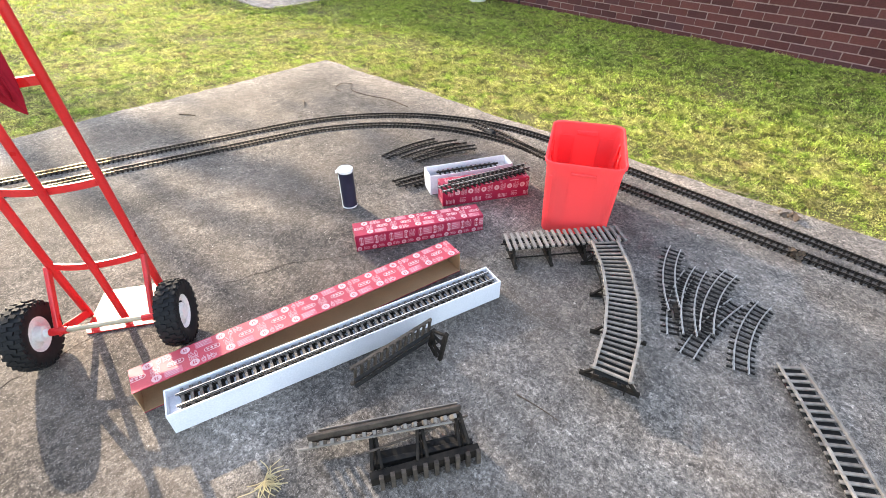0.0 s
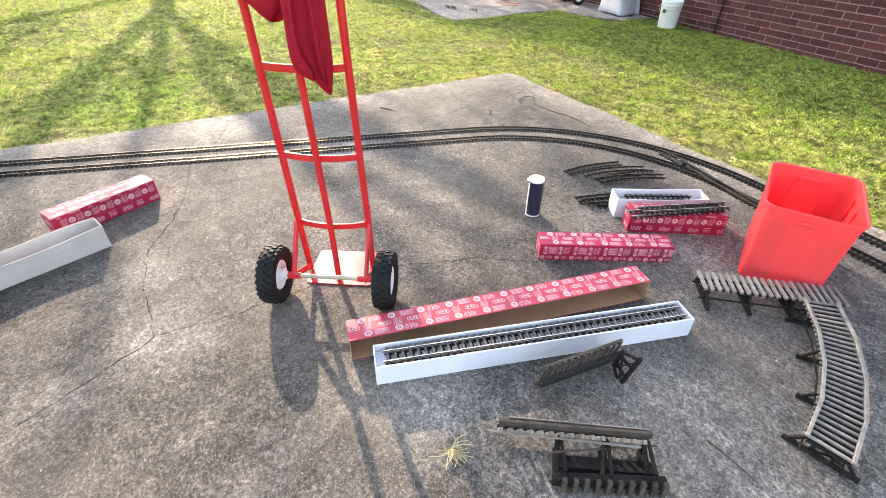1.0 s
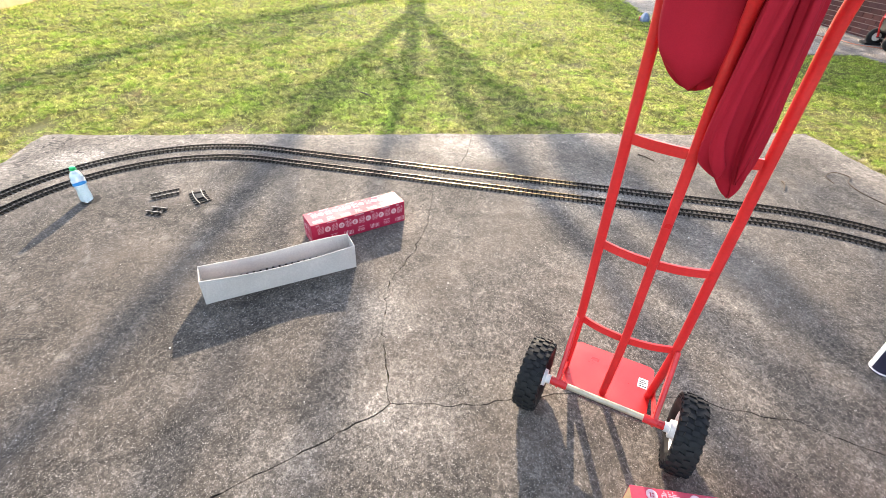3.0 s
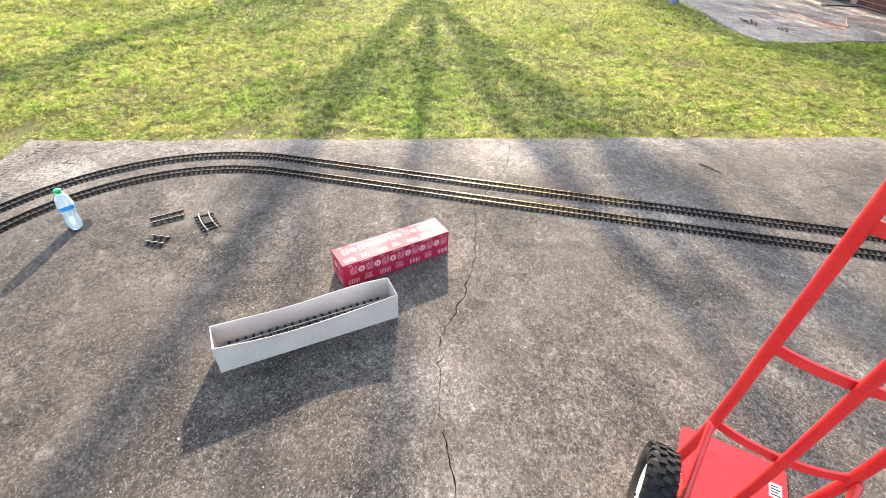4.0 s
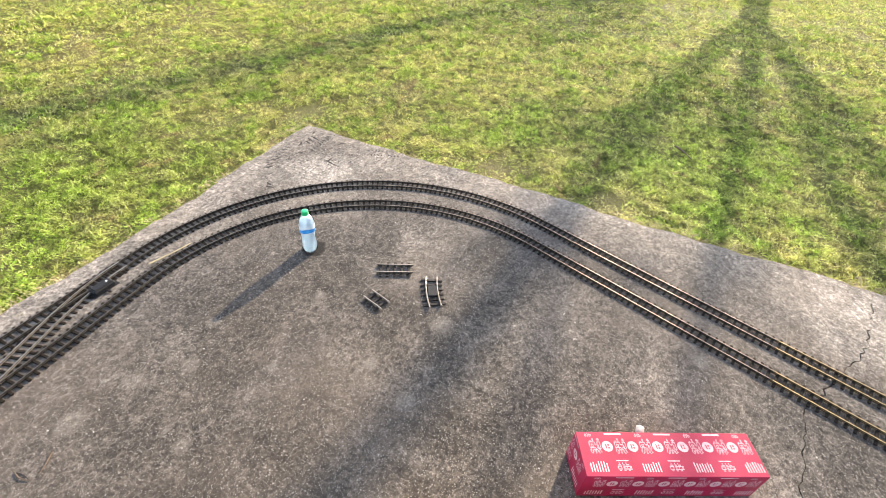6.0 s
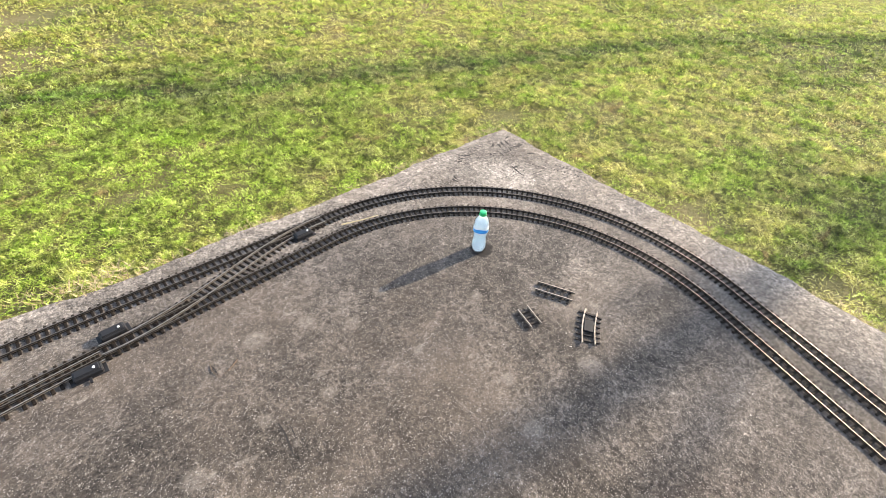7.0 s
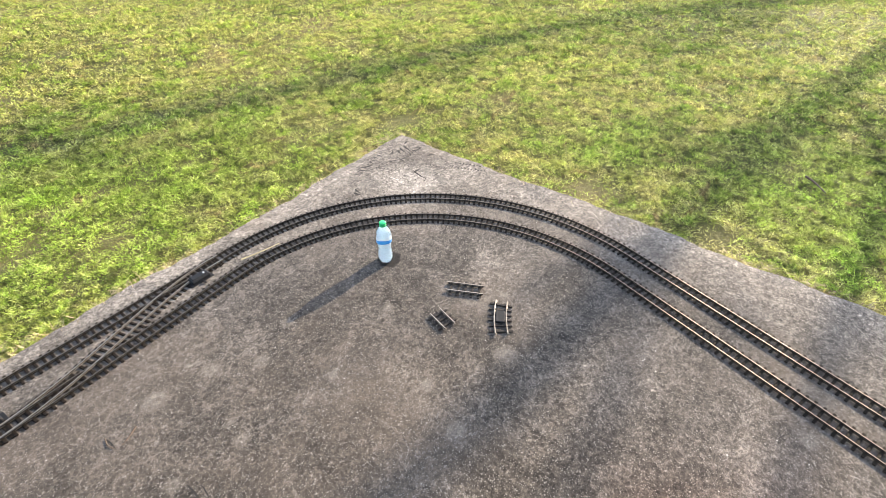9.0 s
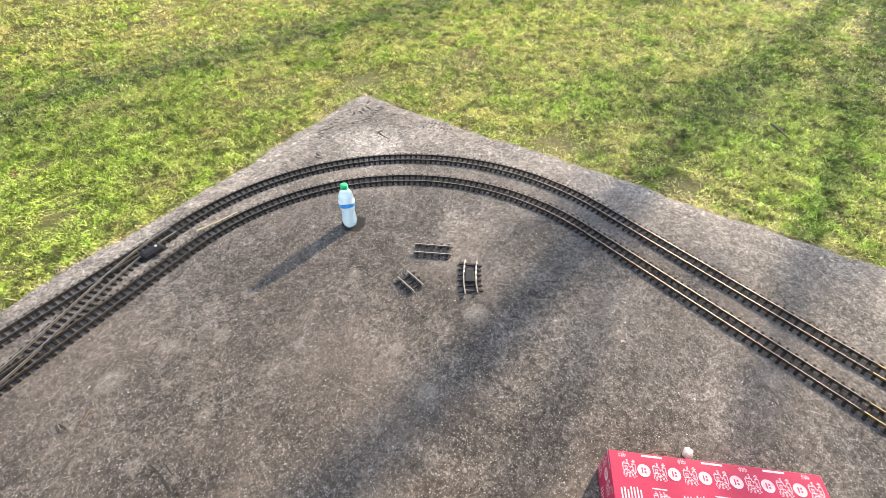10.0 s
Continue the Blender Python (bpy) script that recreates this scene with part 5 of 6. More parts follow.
for k in range(9):
    z = 0.03 + k * 0.017
    a, b = radians(212), radians(212 + 30 + 12 * (k % 3))
    bars.faces.new([bars.verts.new((0.0391 * math.cos(q), 0.0391 * math.sin(q), z + h)) for q, h in ((a, 0), ((a + b) / 2, 0), (b, 0), (b, 0.006), ((a + b) / 2, 0.006), (a, 0.006))])
part("print", bars, NAVY, can, "small dark printed bars")
part("lid_tab", boxed(-0.012, 0.012, 0.040, 0.049, 0.204, 0.210, m=pose(0, 0, 0, 0, 0, 150), bevel=0.001), WHITE_PLASTIC, can)

# ---- water bottle ----
bottle = thing("water_bottle", pose(-3.512, -1.262, 0.001), "clear plastic water bottle with a green cap and blue label", "bottle")
BOTTLE = [(0.0, 0.004), (0.018, 0.001), (0.028, 0.002), (0.0325, 0.010), (0.0335, 0.03), (0.0315, 0.052), (0.0295, 0.066), (0.0295, 0.078), (0.0310, 0.088), (0.0330, 0.098), (0.0325, 0.150), (0.030, 0.162), (0.022, 0.178), (0.0145, 0.188), (0.0135, 0.195)]
part("shell", lathe(BOTTLE + [(0.0125, 0.1945), (0.0135, 0.187), (0.021, 0.1775), (0.029, 0.1615), (0.0315, 0.1495), (0.0315, 0.098), (0.0300, 0.088), (0.0285, 0.078), (0.0285, 0.066), (0.0305, 0.052), (0.0325, 0.03), (0.0315, 0.010), (0.027, 0.004), (0.0, 0.006)], 28), PET, bottle, "clear plastic", smooth=True)
part("water", lathe([(0.0, 0.0065), (0.0268, 0.0045), (0.0311, 0.0105), (0.0321, 0.03), (0.0301, 0.052), (0.0281, 0.066), (0.0281, 0.078), (0.0296, 0.088), (0.0308, 0.098), (0.0308, 0.149), (0.0283, 0.161), (0.0203, 0.176), (0.0, 0.178)], 28), MILKY, bottle, "milky bright water", smooth=True)
wrap = bmesh.new()
foam = bmesh.new()
for sheet, r, low, high in ((wrap, 0.0336, lambda a: 0.104 + 0.006 * math.sin(a + 0.6), lambda a: 0.124 + 0.006 * math.sin(2 * a)), (foam, 0.0334, lambda a: 0.125 + 0.006 * math.sin(2 * a), lambda a: 0.140 + 0.003 * math.sin(a))):
    rows = [[sheet.verts.new((r * math.cos(a), r * math.sin(a), z)) for z in (low(a), high(a))] for a in (2 * math.pi * k / 36 for k in range(36))]
    for p, q in zip(rows, rows[1:] + rows[:1]):
        sheet.faces.new((p[0], q[0], q[1], p[1]))
part("label", wrap, BLUE_LABEL, bottle, "blue label with wavy edges", smooth=True)
part("label", foam, LABEL_WHITE, bottle, "pale part of the label", smooth=True)
part("cap", lathe([(0.0, 0.207), (0.012, 0.207), (0.0148, 0.205), (0.015, 0.193), (0.0, 0.193)], 20), GREEN_CAP, bottle, "green screw cap", smooth=True)
part("neck_ring", lathe([(0.0135, 0.188), (0.016, 0.189), (0.016, 0.191), (0.0135, 0.192)], 20), GREEN_CAP, bottle, "green tamper ring", smooth=True)


# ---- hand truck ----
truck = thing("hand_truck", pose(-1.919, 1.084, 0, 0, 0, 57.3), "bright red steel hand truck on two knobbly black tyres", "hand truck")
POLE = 0.0135


AXLE_Y, AXLE_Z, FLARE = 0.045, 0.123, 0.003


def frame_y(z):
    return 0.1916 + ((0.295 - z) * 0.16 if z < 0.295 else (0.295 - z) * 0.084)


def frame_x(z):
    return 0.145 + FLARE * z


def wheel(x, side):
    w = part("wheel", lathe([(0.012, -0.03), (0.030, -0.03), (0.032, -0.02), (0.055, -0.016), (0.066, -0.026), (0.070, -0.026), (0.070, 0.026), (0.066, 0.026), (0.055, 0.012), (0.032, 0.018), (0.030, 0.045), (0.012, 0.045)], 28), WHITE_PAINT, truck, "white steel rim", pose(x, AXLE_Y, AXLE_Z) @ pose(0, 0, 0, 0, 90 * side, 0) @ Matrix.Scale(0.9, 4), smooth=False)
    tyre = lathe([(0.068, -0.026), (0.080, -0.036), (0.105, -0.041), (0.120, -0.036), (0.1275, -0.026), (0.1295, 0.0), (0.1275, 0.026), (0.120, 0.036), (0.105, 0.041), (0.080, 0.036), (0.068, 0.026)], 40, False)
    part("tyre", tyre, RUBBER, w, "black pneumatic tyre", smooth=True)
    knob = bmesh.new()
    for row, (z0, rr) in enumerate(((-0.031, 0.1225), (-0.0125, 0.1285), (0.0065, 0.1285), (0.0235, 0.1225))):
        for i in range(26):
            a = 360 * (i + 0.5 * (row % 2)) / 26
            box(knob, -0.0105, 0.0105, -0.0075, 0.0075, -0.004, 0.006, pose(0, 0, 0, 0, 0, a) @ pose(rr, 0, z0 + 0.004, 0, 90, 0) @ pose(0, 0, 0, 0, 0, 12 if row % 2 else -12))
    for side2 in (-1, 1):
        for i in range(26):
            box(knob, -0.008, 0.008, -0.006, 0.006, -0.002, 0.0025, pose(0, 0, 0, 0, 0, 360 * i / 26) @ pose(0.1125, 0, side2 * 0.0385, 0, 0, 0))
    part("tread", knob, RUBBER, w, "knobbly tread blocks")
    hub = lathe([(0.0, 0.035), (0.016, 0.035), (0.017, 0.06), (0.008, 0.062), (0.0, 0.062)], 14)
    part("hub", hub, WHITE_PAINT, w, "white hub")
    part("valve", tube([(0.05, 0, -0.015), (0.052, 0, -0.032)], 0.004, 8, up=(0, 1, 0)), RUBBER, w, "black valve stem")


wheel(-0.226, 1)
wheel(0.232, -1)
part("axle", tube([(-0.12, AXLE_Y, AXLE_Z), (0.12, AXLE_Y, AXLE_Z)], 0.0095, 12), STEEL, truck, "bare pale steel axle")
for s in (-1, 1):
    part("axle_sleeve", tube([(s * 0.118, AXLE_Y, AXLE_Z), (s * 0.2, AXLE_Y, AXLE_Z)], 0.0135, 12), RED_PAINT, truck)
    side_pts = [(s * frame_x(z) - (0.01 if z < 0.1 else 0.0), frame_y(z), z) for z in (0.012, 0.295, 0.6, 0.92, 1.18)] + [(s * 0.150, 0.085, 1.27), (s * 0.13, 0.03, 1.33), (s * 0.09, -0.01, 1.345)]
    part("side_pole", tube(smooth_line(side_pts, 6), POLE, 12, up=(0, 1, 0)), RED_PAINT, truck, smooth=True)
    strut = bmesh.new()
    beam(strut, (s * 0.152, frame_y(0.27) - 0.012, 0.30), (s * 0.150, AXLE_Y, AXLE_Z - 0.012), 0.028, 0.014, up=(1, 0, 0), bevel=0.003)
    part("strut", strut, RED_PAINT, truck)
    brace = bmesh.new()
    beam(brace, (s * 0.149, frame_y(0.02), 0.03), (s * 0.149, AXLE_Y, AXLE_Z - 0.006), 0.006, 0.03, up=(0, 0, 1), bevel=0.001)
    part("brace", brace, RED_PAINT, truck)
part("handle", tube(smooth_line([(-0.09, -0.01, 1.345), (-0.045, -0.035, 1.35), (0, -0.04, 1.352), (0.045, -0.035, 1.35), (0.09, -0.01, 1.345)], 6), 0.0145, 12, up=(0, 1, 0)), BLACK_PLASTIC, truck, "black grip", smooth=True)
for z in (0.295, 0.605, 0.926):
    bar = bmesh.new()
    pts = smooth_line([(-frame_x(z), frame_y(z), z), (-0.08, frame_y(z) - 0.022, z), (0, frame_y(z) - 0.031, z), (0.08, frame_y(z) - 0.022, z), (frame_x(z), frame_y(z), z)], 4)
    sweep(bar, pts, [(-0.0035, -0.0125), (0.0035, -0.0125), (0.0035, 0.0125), (-0.0035, 0.0125)])
    bmesh.ops.recalc_face_normals(bar, faces=bar.faces)
    part("cross_bar", bar, RED_PAINT, truck)
mid_pts = [(-0.008, 0.175, 0.012), (0, frame_y(0.29) - 0.043, 0.29), (0, frame_y(0.6) - 0.044, 0.6), (0, frame_y(0.92) - 0.044, 0.92), (0, frame_y(1.1) - 0.05, 1.1), (0.004, 0.06, 1.19), (0.004, 0.0, 1.28), (0.002, -0.035, 1.345)]
part("centre_pole", tube(smooth_line(mid_pts, 6), 0.0125, 12, up=(0, 1, 0)), RED_PAINT, truck, smooth=True)
plate = loft([[p + Vector((-0.003, 0.262, 0)) for p in rounded(0.29, 0.245, 0.022, z)] for z in (0.002, 0.007)])
part("toe_plate", plate, RED_PAINT, truck, "flat red toe plate")
decal = part("decal", boxed(0.095, 0.128, 0.27, 0.315, 0.0072, 0.0078), WHITE_PAINT, truck, "small worn white sticker")
for k in range(4):
    part("print", boxed(0.099, 0.124 - 0.006 * (k % 2), 0.276 + k * 0.009, 0.280 + k * 0.009, 0.0079, 0.0082), BLACK_PLASTIC, decal, "dark printed bar")


# ---- red cloth over the hand truck ----
def cloth_lobe(stations, seed, n=56, fold=0.2):
    """A hanging bundle of cloth: stations of (x, y, z, half width, half depth) from top to tip."""
    rng = random.Random(seed)
    ph = [rng.uniform(0, 6.28) for _ in range(6)]
    path = smooth_line([Vector(s[:3]) for s in stations], 7)
    size = smooth_line([Vector((s[3], s[4], 0)) for s in stations], 7)
    loops = []
    for i, (p, s) in enumerate(zip(path, size)):
        f = i / (len(path) - 1)
        loop = []
        for k in range(n):
            a = 2 * math.pi * k / n
            r = 1 + fold * math.sin(3 * a + ph[0] + 1.9 * f) + 0.6 * fold * math.sin(5 * a + ph[1] - 2.8 * f) + 0.22 * fold * math.sin(11 * a + ph[2] + 5 * f)
            loop.append(p + Vector((max(s.x, 0.001) * r * math.cos(a), max(s.y, 0.001) * r * math.sin(a), 0.012 * math.sin(3 * a + ph[3]) * (f > 0.05))))
        loops.append(loop)
    return loft(loops)


cloth = thing("cloth", pose(-1.919, 1.084, 0, 0, 0, 57.3), "dark red nylon cloth draped in folds over the hand truck", "cloth")
part("hanging_fold", cloth_lobe([(0.046, 0.062, 1.345, 0.048, 0.04), (0.052, 0.066, 1.24, 0.046, 0.038), (0.056, 0.070, 1.10, 0.044, 0.034), (0.062, 0.074, 1.0, 0.043, 0.03), (0.072, 0.080, 0.93, 0.036, 0.022), (0.086, 0.088, 0.884, 0.018, 0.012), (0.094, 0.092, 0.862, 0.002, 0.002)], 91, fold=0.24), CLOTH, cloth, smooth=True)
part("front_fold", cloth_lobe([(0.044, 0.012, 1.345, 0.020, 0.022), (0.038, 0.018, 1.22, 0.018, 0.020), (0.026, 0.024, 1.10, 0.015, 0.018), (0.024, 0.032, 1.0, 0.016, 0.016), (0.034, 0.042, 0.95, 0.020, 0.014), (0.050, 0.052, 0.925, 0.014, 0.010), (0.056, 0.056, 0.915, 0.002, 0.002)], 94, fold=0.22), CLOTH, cloth, smooth=True)
part("edge_fold", cloth_lobe([(0.082, 0.030, 1.345, 0.018, 0.022), (0.086, 0.034, 1.22, 0.017, 0.020), (0.088, 0.040, 1.10, 0.016, 0.018), (0.088, 0.048, 1.0, 0.014, 0.016), (0.090, 0.058, 0.94, 0.010, 0.012), (0.092, 0.066, 0.905, 0.002, 0.002)], 95, fold=0.18), CLOTH, cloth, smooth=True)
part("side_fold", cloth_lobe([(-0.062, 0.075, 1.35, 0.080, 0.05), (-0.066, 0.082, 1.26, 0.078, 0.048), (-0.066, 0.088, 1.18, 0.075, 0.044), (-0.062, 0.09, 1.13, 0.068, 0.04), (-0.056, 0.092, 1.10, 0.054, 0.032), (-0.052, 0.092, 1.082, 0.034, 0.022), (-0.050, 0.092, 1.075, 0.010, 0.008)], 92, fold=0.07), CLOTH, cloth, smooth=True)
part("top_fold", cloth_lobe([(-0.13, 0.06, 1.315, 0.02, 0.02), (-0.08, 0.06, 1.335, 0.05, 0.06), (0.0, 0.055, 1.355, 0.045, 0.07), (0.08, 0.06, 1.34, 0.05, 0.06), (0.135, 0.06, 1.31, 0.02, 0.02)], 93, fold=0.1), CLOTH, cloth, smooth=True)


# ---- trestles ----
# black that stands in for the shade seen between and under deck ties
TIMBER_BLACK = worn("wood blackened for gap shade", (0.003, 0.0027, 0.0024), (0.008, 0.007, 0.006), 30, 0.85, fine=200, relief=0.3)


def trestle(m, length, turn, ties, height, width, guards, bents, label, group="wooden trestles", top=TIMBER_GREY, name="trestle", stringer=True, string_off=0.03, string_w=0.011, string_wood=None, tie_wood=TIMBER_MID, guard_in=0.008, guard_w=0.0115):
    t = thing(name, m, label, "model trestle", group)
    tie = mesh_of("tie", boxed(-0.0050 if guards else -0.0062, 0.0050 if guards else 0.0062, -width / 2, width / 2, -0.001 if guards else -0.006, 0.006, bevel=0.001), tie_wood if guards else top)
    rng = random.Random(int(length * 1000) + ties)
    for i in range(ties):
        p, h = along(length, turn, (i + 0.5) * length / ties)
        part("tie", tie, TIMBER_MID if guards else top, t, m=pose(p.x, p.y, height - 0.006 + rng.uniform(-0.0008, 0.0008), 0, 0, h + rng.uniform(-1.2, 1.2)))

    def rail_beam(name, off, z, w, h, mat, pieces):
        for k in range(pieces):
            bm = bmesh.new()
            a, ha = along(length, turn, length * k / pieces)
            b, hb = along(length, turn, length * (k + 1) / pieces - 0.001)
            na, nb = Vector((-math.sin(radians(ha)), math.cos(radians(ha)), 0)), Vector((-math.sin(radians(hb)), math.cos(radians(hb)), 0))
            beam(bm, a + na * off + Vector((0, 0, z)), b + nb * off + Vector((0, 0, z)), w, h, bevel=0.0008)
            part(name, bm, mat, t)

    pieces = 4 if turn else 1
    if guards:
        for s in (-1, 1):
            rail_beam("guard_timber", s * (width / 2 - guard_in), height + 0.0045, guard_w, 0.009, top, pieces)
    if stringer:
        for s in (-1, 1):
            rail_beam("stringer", s * string_off, height - 0.0175 - 0.006, string_w, 0.012, string_wood or TIMBER_BLACK, pieces)
    # black board added below the ties to paint the shade in their gaps
    if guards and stringer and height > 0.03 and group and bents != 1:
        rail_beam("deck_board", 0, height - 0.0148, width - 0.03, 0.004, TIMBER_BLACK, pieces)
    under = height - 0.028
    for i in range(bents):
        p, h = along(length, turn, length * (0.06 + 0.88 * i / max(1, bents - 1)) if bents > 1 else length * 0.93)
        mm = pose(p.x, p.y, 0, 0, 0, h)
        for nm, bx in (("cap_beam", (-0.006, 0.006, -0.05, 0.05, under - 0.012, under)), ("sill_beam", (-0.007, 0.007, -0.1, 0.1, 0.0005, 0.0135))):
            part(nm, boxed(*bx, bevel=0.001), TIMBER_DARK, t, m=mm)
        for y0, y1 in ((-0.022, -0.03), (0.022, 0.03), (-0.05, -0.085), (0.05, 0.085)):
            post = bmesh.new()
            beam(post, (0, y1, 0.0125), (0, y0, under - 0.012), 0.009, 0.009, up=(1, 0, 0), bevel=0.0008)
            part("post", post, TIMBER_DARK, t, m=mm)
        for s in (-1, 1):
            diag = bmesh.new()
            beam(diag, (0.0085 * s, -0.05 * s, 0.016), (0.0085 * s, 0.046 * s, under - 0.014), 0.004, 0.008, up=(1, 0, 0))
            part("brace", diag, TIMBER_DARK, t, m=mm)
    if bents > 1:
        for s in (-1, 1):
            rail_beam("side_brace", s * 0.053, under * 0.5, 0.004, 0.007, TIMBER_DARK, pieces)
    return t


trestle(pose(-1.2585, 2.4925, 0, 0, 0, 50.5), 0.554, 0, 20, 0.088, 0.118, False, 4, "straight wooden trestle deck on dark bents")
trestle(pose(-0.566, 2.136, 0, 0, 0, 102), 0.76, 35, 29, 0.096, 0.138, True, 4, "curved wooden trestle with grey guard timbers", guard_in=0.012, guard_w=0.010)
trestle(pose(-0.160, 2.650, 0, 0, 0, -50.5), 0.62, -7, 22, 0.036, 0.106, True, 0, "slightly curved grey wooden trestle deck lying on the concrete", guard_in=0.014, guard_w=0.008)


def toppled():
    """A broken trestle on its side: a leaning deck, bents that reach forward, and a row of upright blocks."""
    foot = Vector((-0.96, 1.46, 0))
    t = thing("trestle", Matrix.Translation(foot), "toppled dark wooden trestle lying on its side", "model trestle", "wooden trestles")

    def timber(name, a, b, w, h, mat=TIMBER_DARK, up=(0, 0, 1)):
        bm = bmesh.new()
        beam(bm, Vector(a) - foot, Vector(b) - foot, w, h, up, 0.001)
        return part(name, bm, mat, t)

    a, b = Vector((-1.083, 1.352, 0.106)), Vector((-0.836, 1.719, 0.106))
    run = (b - a).normalized()
    away = Vector((-run.y, run.x, 0))
    timber("guard_timber", a, b, 0.009, 0.022, TIMBER_BROWN)
    timber("guard_timber", a + away * 0.017 + run * 0.03, b + away * 0.015 - run * 0.005, 0.004, 0.012, TIMBER_MID)
    slope = Vector((away.x * 0.6, away.y * 0.6, -1.0)).normalized()
    n = 15
    for i in range(n):
        p = a.lerp(b, (i + 0.25) / n) - away * 0.021 + Vector((0, 0, -0.004))
        timber("tie", p, p + slope * 0.095, 0.0105, 0.013, TIMBER_MID, up=tuple(away))
    timber("stringer", (-1.084, 1.319, 0.085), (-0.831, 1.676, 0.085), 0.006, 0.006, TIMBER_MID)
    timber("stringer", a + slope * 0.085 - away * 0.01, b + slope * 0.085 - away * 0.01, 0.010, 0.012)
    timber("side_brace", (-0.949, 1.447, 0.068), (-0.818, 1.733, 0.068), 0.0055, 0.006, TIMBER_BROWN)
    for x0, y0, x1, y1 in ((-0.968, 1.490, -0.898, 1.443), (-0.897, 1.606, -0.827, 1.550), (-0.842, 1.712, -0.769, 1.662)):
        for k in (-0.014, 0.014):
            timber("post", Vector((x0, y0, 0.075)) + run * k * 0.5, Vector((x1, y1, 0.05)) + run * k, 0.009, 0.009)
            timber("post", Vector((x0, y0, 0.024)) + run * k * 0.5, Vector((x1, y1, 0.016)) + run * k, 0.009, 0.009)
        timber("cap_beam", (x0, y0, 0.004), (x0, y0, 0.085), 0.012, 0.012, up=(1, 0, 0))
        timber("brace", (x0, y0, 0.07), (x1, y1, 0.02), 0.004, 0.008)
    p, q2 = Vector((-0.899, 1.418, 0.036)), Vector((-0.738, 1.690, 0.036))
    timber("sill_beam", p, q2, 0.022, 0.024)
    timber("sill_beam", p + Vector((0, 0, -0.028)), q2 + Vector((0, 0, -0.028)), 0.012, 0.014)
    front = Vector((run.y, -run.x, 0))
    # black boards added behind the blocks as the shade between them
    timber("deck_board", (-0.945, 1.462, 0.006), (-0.785, 1.705, 0.006), 0.05, 0.008, TIMBER_BLACK)
    timber("deck_board", (-0.93, 1.455, 0.02), (-0.77, 1.70, 0.02), 0.016, 0.016, TIMBER_BLACK)
    for i in range(10):
        c = Vector((-0.873, 1.437, 0)).lerp(Vector((-0.729, 1.676, 0)), i / 9) + front * 0.006
        timber("block", c + Vector((0, 0, 0.0005)), c + front * -0.004 + Vector((0, 0, 0.056)), 0.0125, 0.014, TIMBER_BROWN, up=tuple(front))


toppled()
trestle(pose(-1.075, 1.560, 0.062, -78, 0, 84), 0.33, 0, 13, 0.10, 0.118, True, 1, "toppled wooden trestle leaning on the long white tray", top=TIMBER_BROWN, string_off=0.021, string_w=0.006, string_wood=TIMBER_BLACK, tie_wood=TIMBER_BROWN)
offcut = thing("timber_offcut", pose(-0.545, 2.66, 0, 0, 0, 118), "small grey timber offcut beside the curved trestle", "wood scrap")
part("block", boxed(-0.04, 0.04, -0.012, 0.012, 0.0005, 0.018, bevel=0.002), TIMBER_GREY, offcut)
part("slat", boxed(-0.04, 0.04, -0.009, 0.009, 0.018, 0.024, bevel=0.001), TIMBER_DARK, offcut)


# ---- things by the house ----
bucket = thing("bucket", pose(-5.56, 7.45, -0.02), "white plastic bucket beside the brick wall", "bucket")
part("body", lathe([(0.0, 0.0), (0.125, 0.0), (0.130, 0.005), (0.146, 0.33), (0.152, 0.335), (0.152, 0.36), (0.147, 0.36), (0.142, 0.335), (0.126, 0.012), (0.0, 0.010)], 32), WHITE_PLASTIC, bucket, smooth=True)
part("rim", lathe([(0.146, 0.30), (0.154, 0.302), (0.154, 0.308), (0.147, 0.31)], 32), WHITE_PLASTIC, bucket)
part("bail", tube(smooth_line([(0.152, 0, 0.31), (0.14, -0.10, 0.26), (0.0, -0.165, 0.215), (-0.14, -0.10, 0.26), (-0.152, 0, 0.31)], 6), 0.003, 6), STEEL, bucket, "wire handle")
part("label_patch", boxed(-0.02, 0.03, -0.146, -0.139, 0.20, 0.25, bevel=0.002), MAT_DARK, bucket, "dark worn sticker")

cover = thing("covered_grill", pose(-6.72, 7.62, -0.015, 0, 0, -8), "grill under a silver-grey tarpaulin cover", "covered grill")
loops = []
rng = random.Random(77)
for i in range(15):
    f = i / 14
    z = 0.02 + 0.86 * f
    w, d = 0.50 - 0.06 * f + 0.05 * (1 - f) ** 3, 0.42 - 0.08 * f + 0.04 * (1 - f) ** 3
    loop = []
    for k, p in enumerate(rounded(w, d, 0.09, z, 7)):
        a = math.atan2(p.y, p.x)
        r = 1 + (0.035 + 0.07 * (1 - f)) * math.sin(9 * a + 2.2 * f) + 0.03 * math.sin(17 * a + 5 * f)
        loop.append(Vector((p.x * r, p.y * r, z + 0.012 * math.sin(5 * a))))
    loops.append(loop)
loops.append([p * 0.6 + Vector((0, 0, 0.4)) for p in loops[-1]])
part("cover", loft(loops), TARP, cover, smooth=True)
for sx in (-0.16, 0.16):
    for sy in (-0.12, 0.12):
        part("foot", boxed(sx - 0.02, sx + 0.02, sy - 0.02, sy + 0.02, 0.0, 0.03, bevel=0.003), BLACK_PLASTIC, cover)

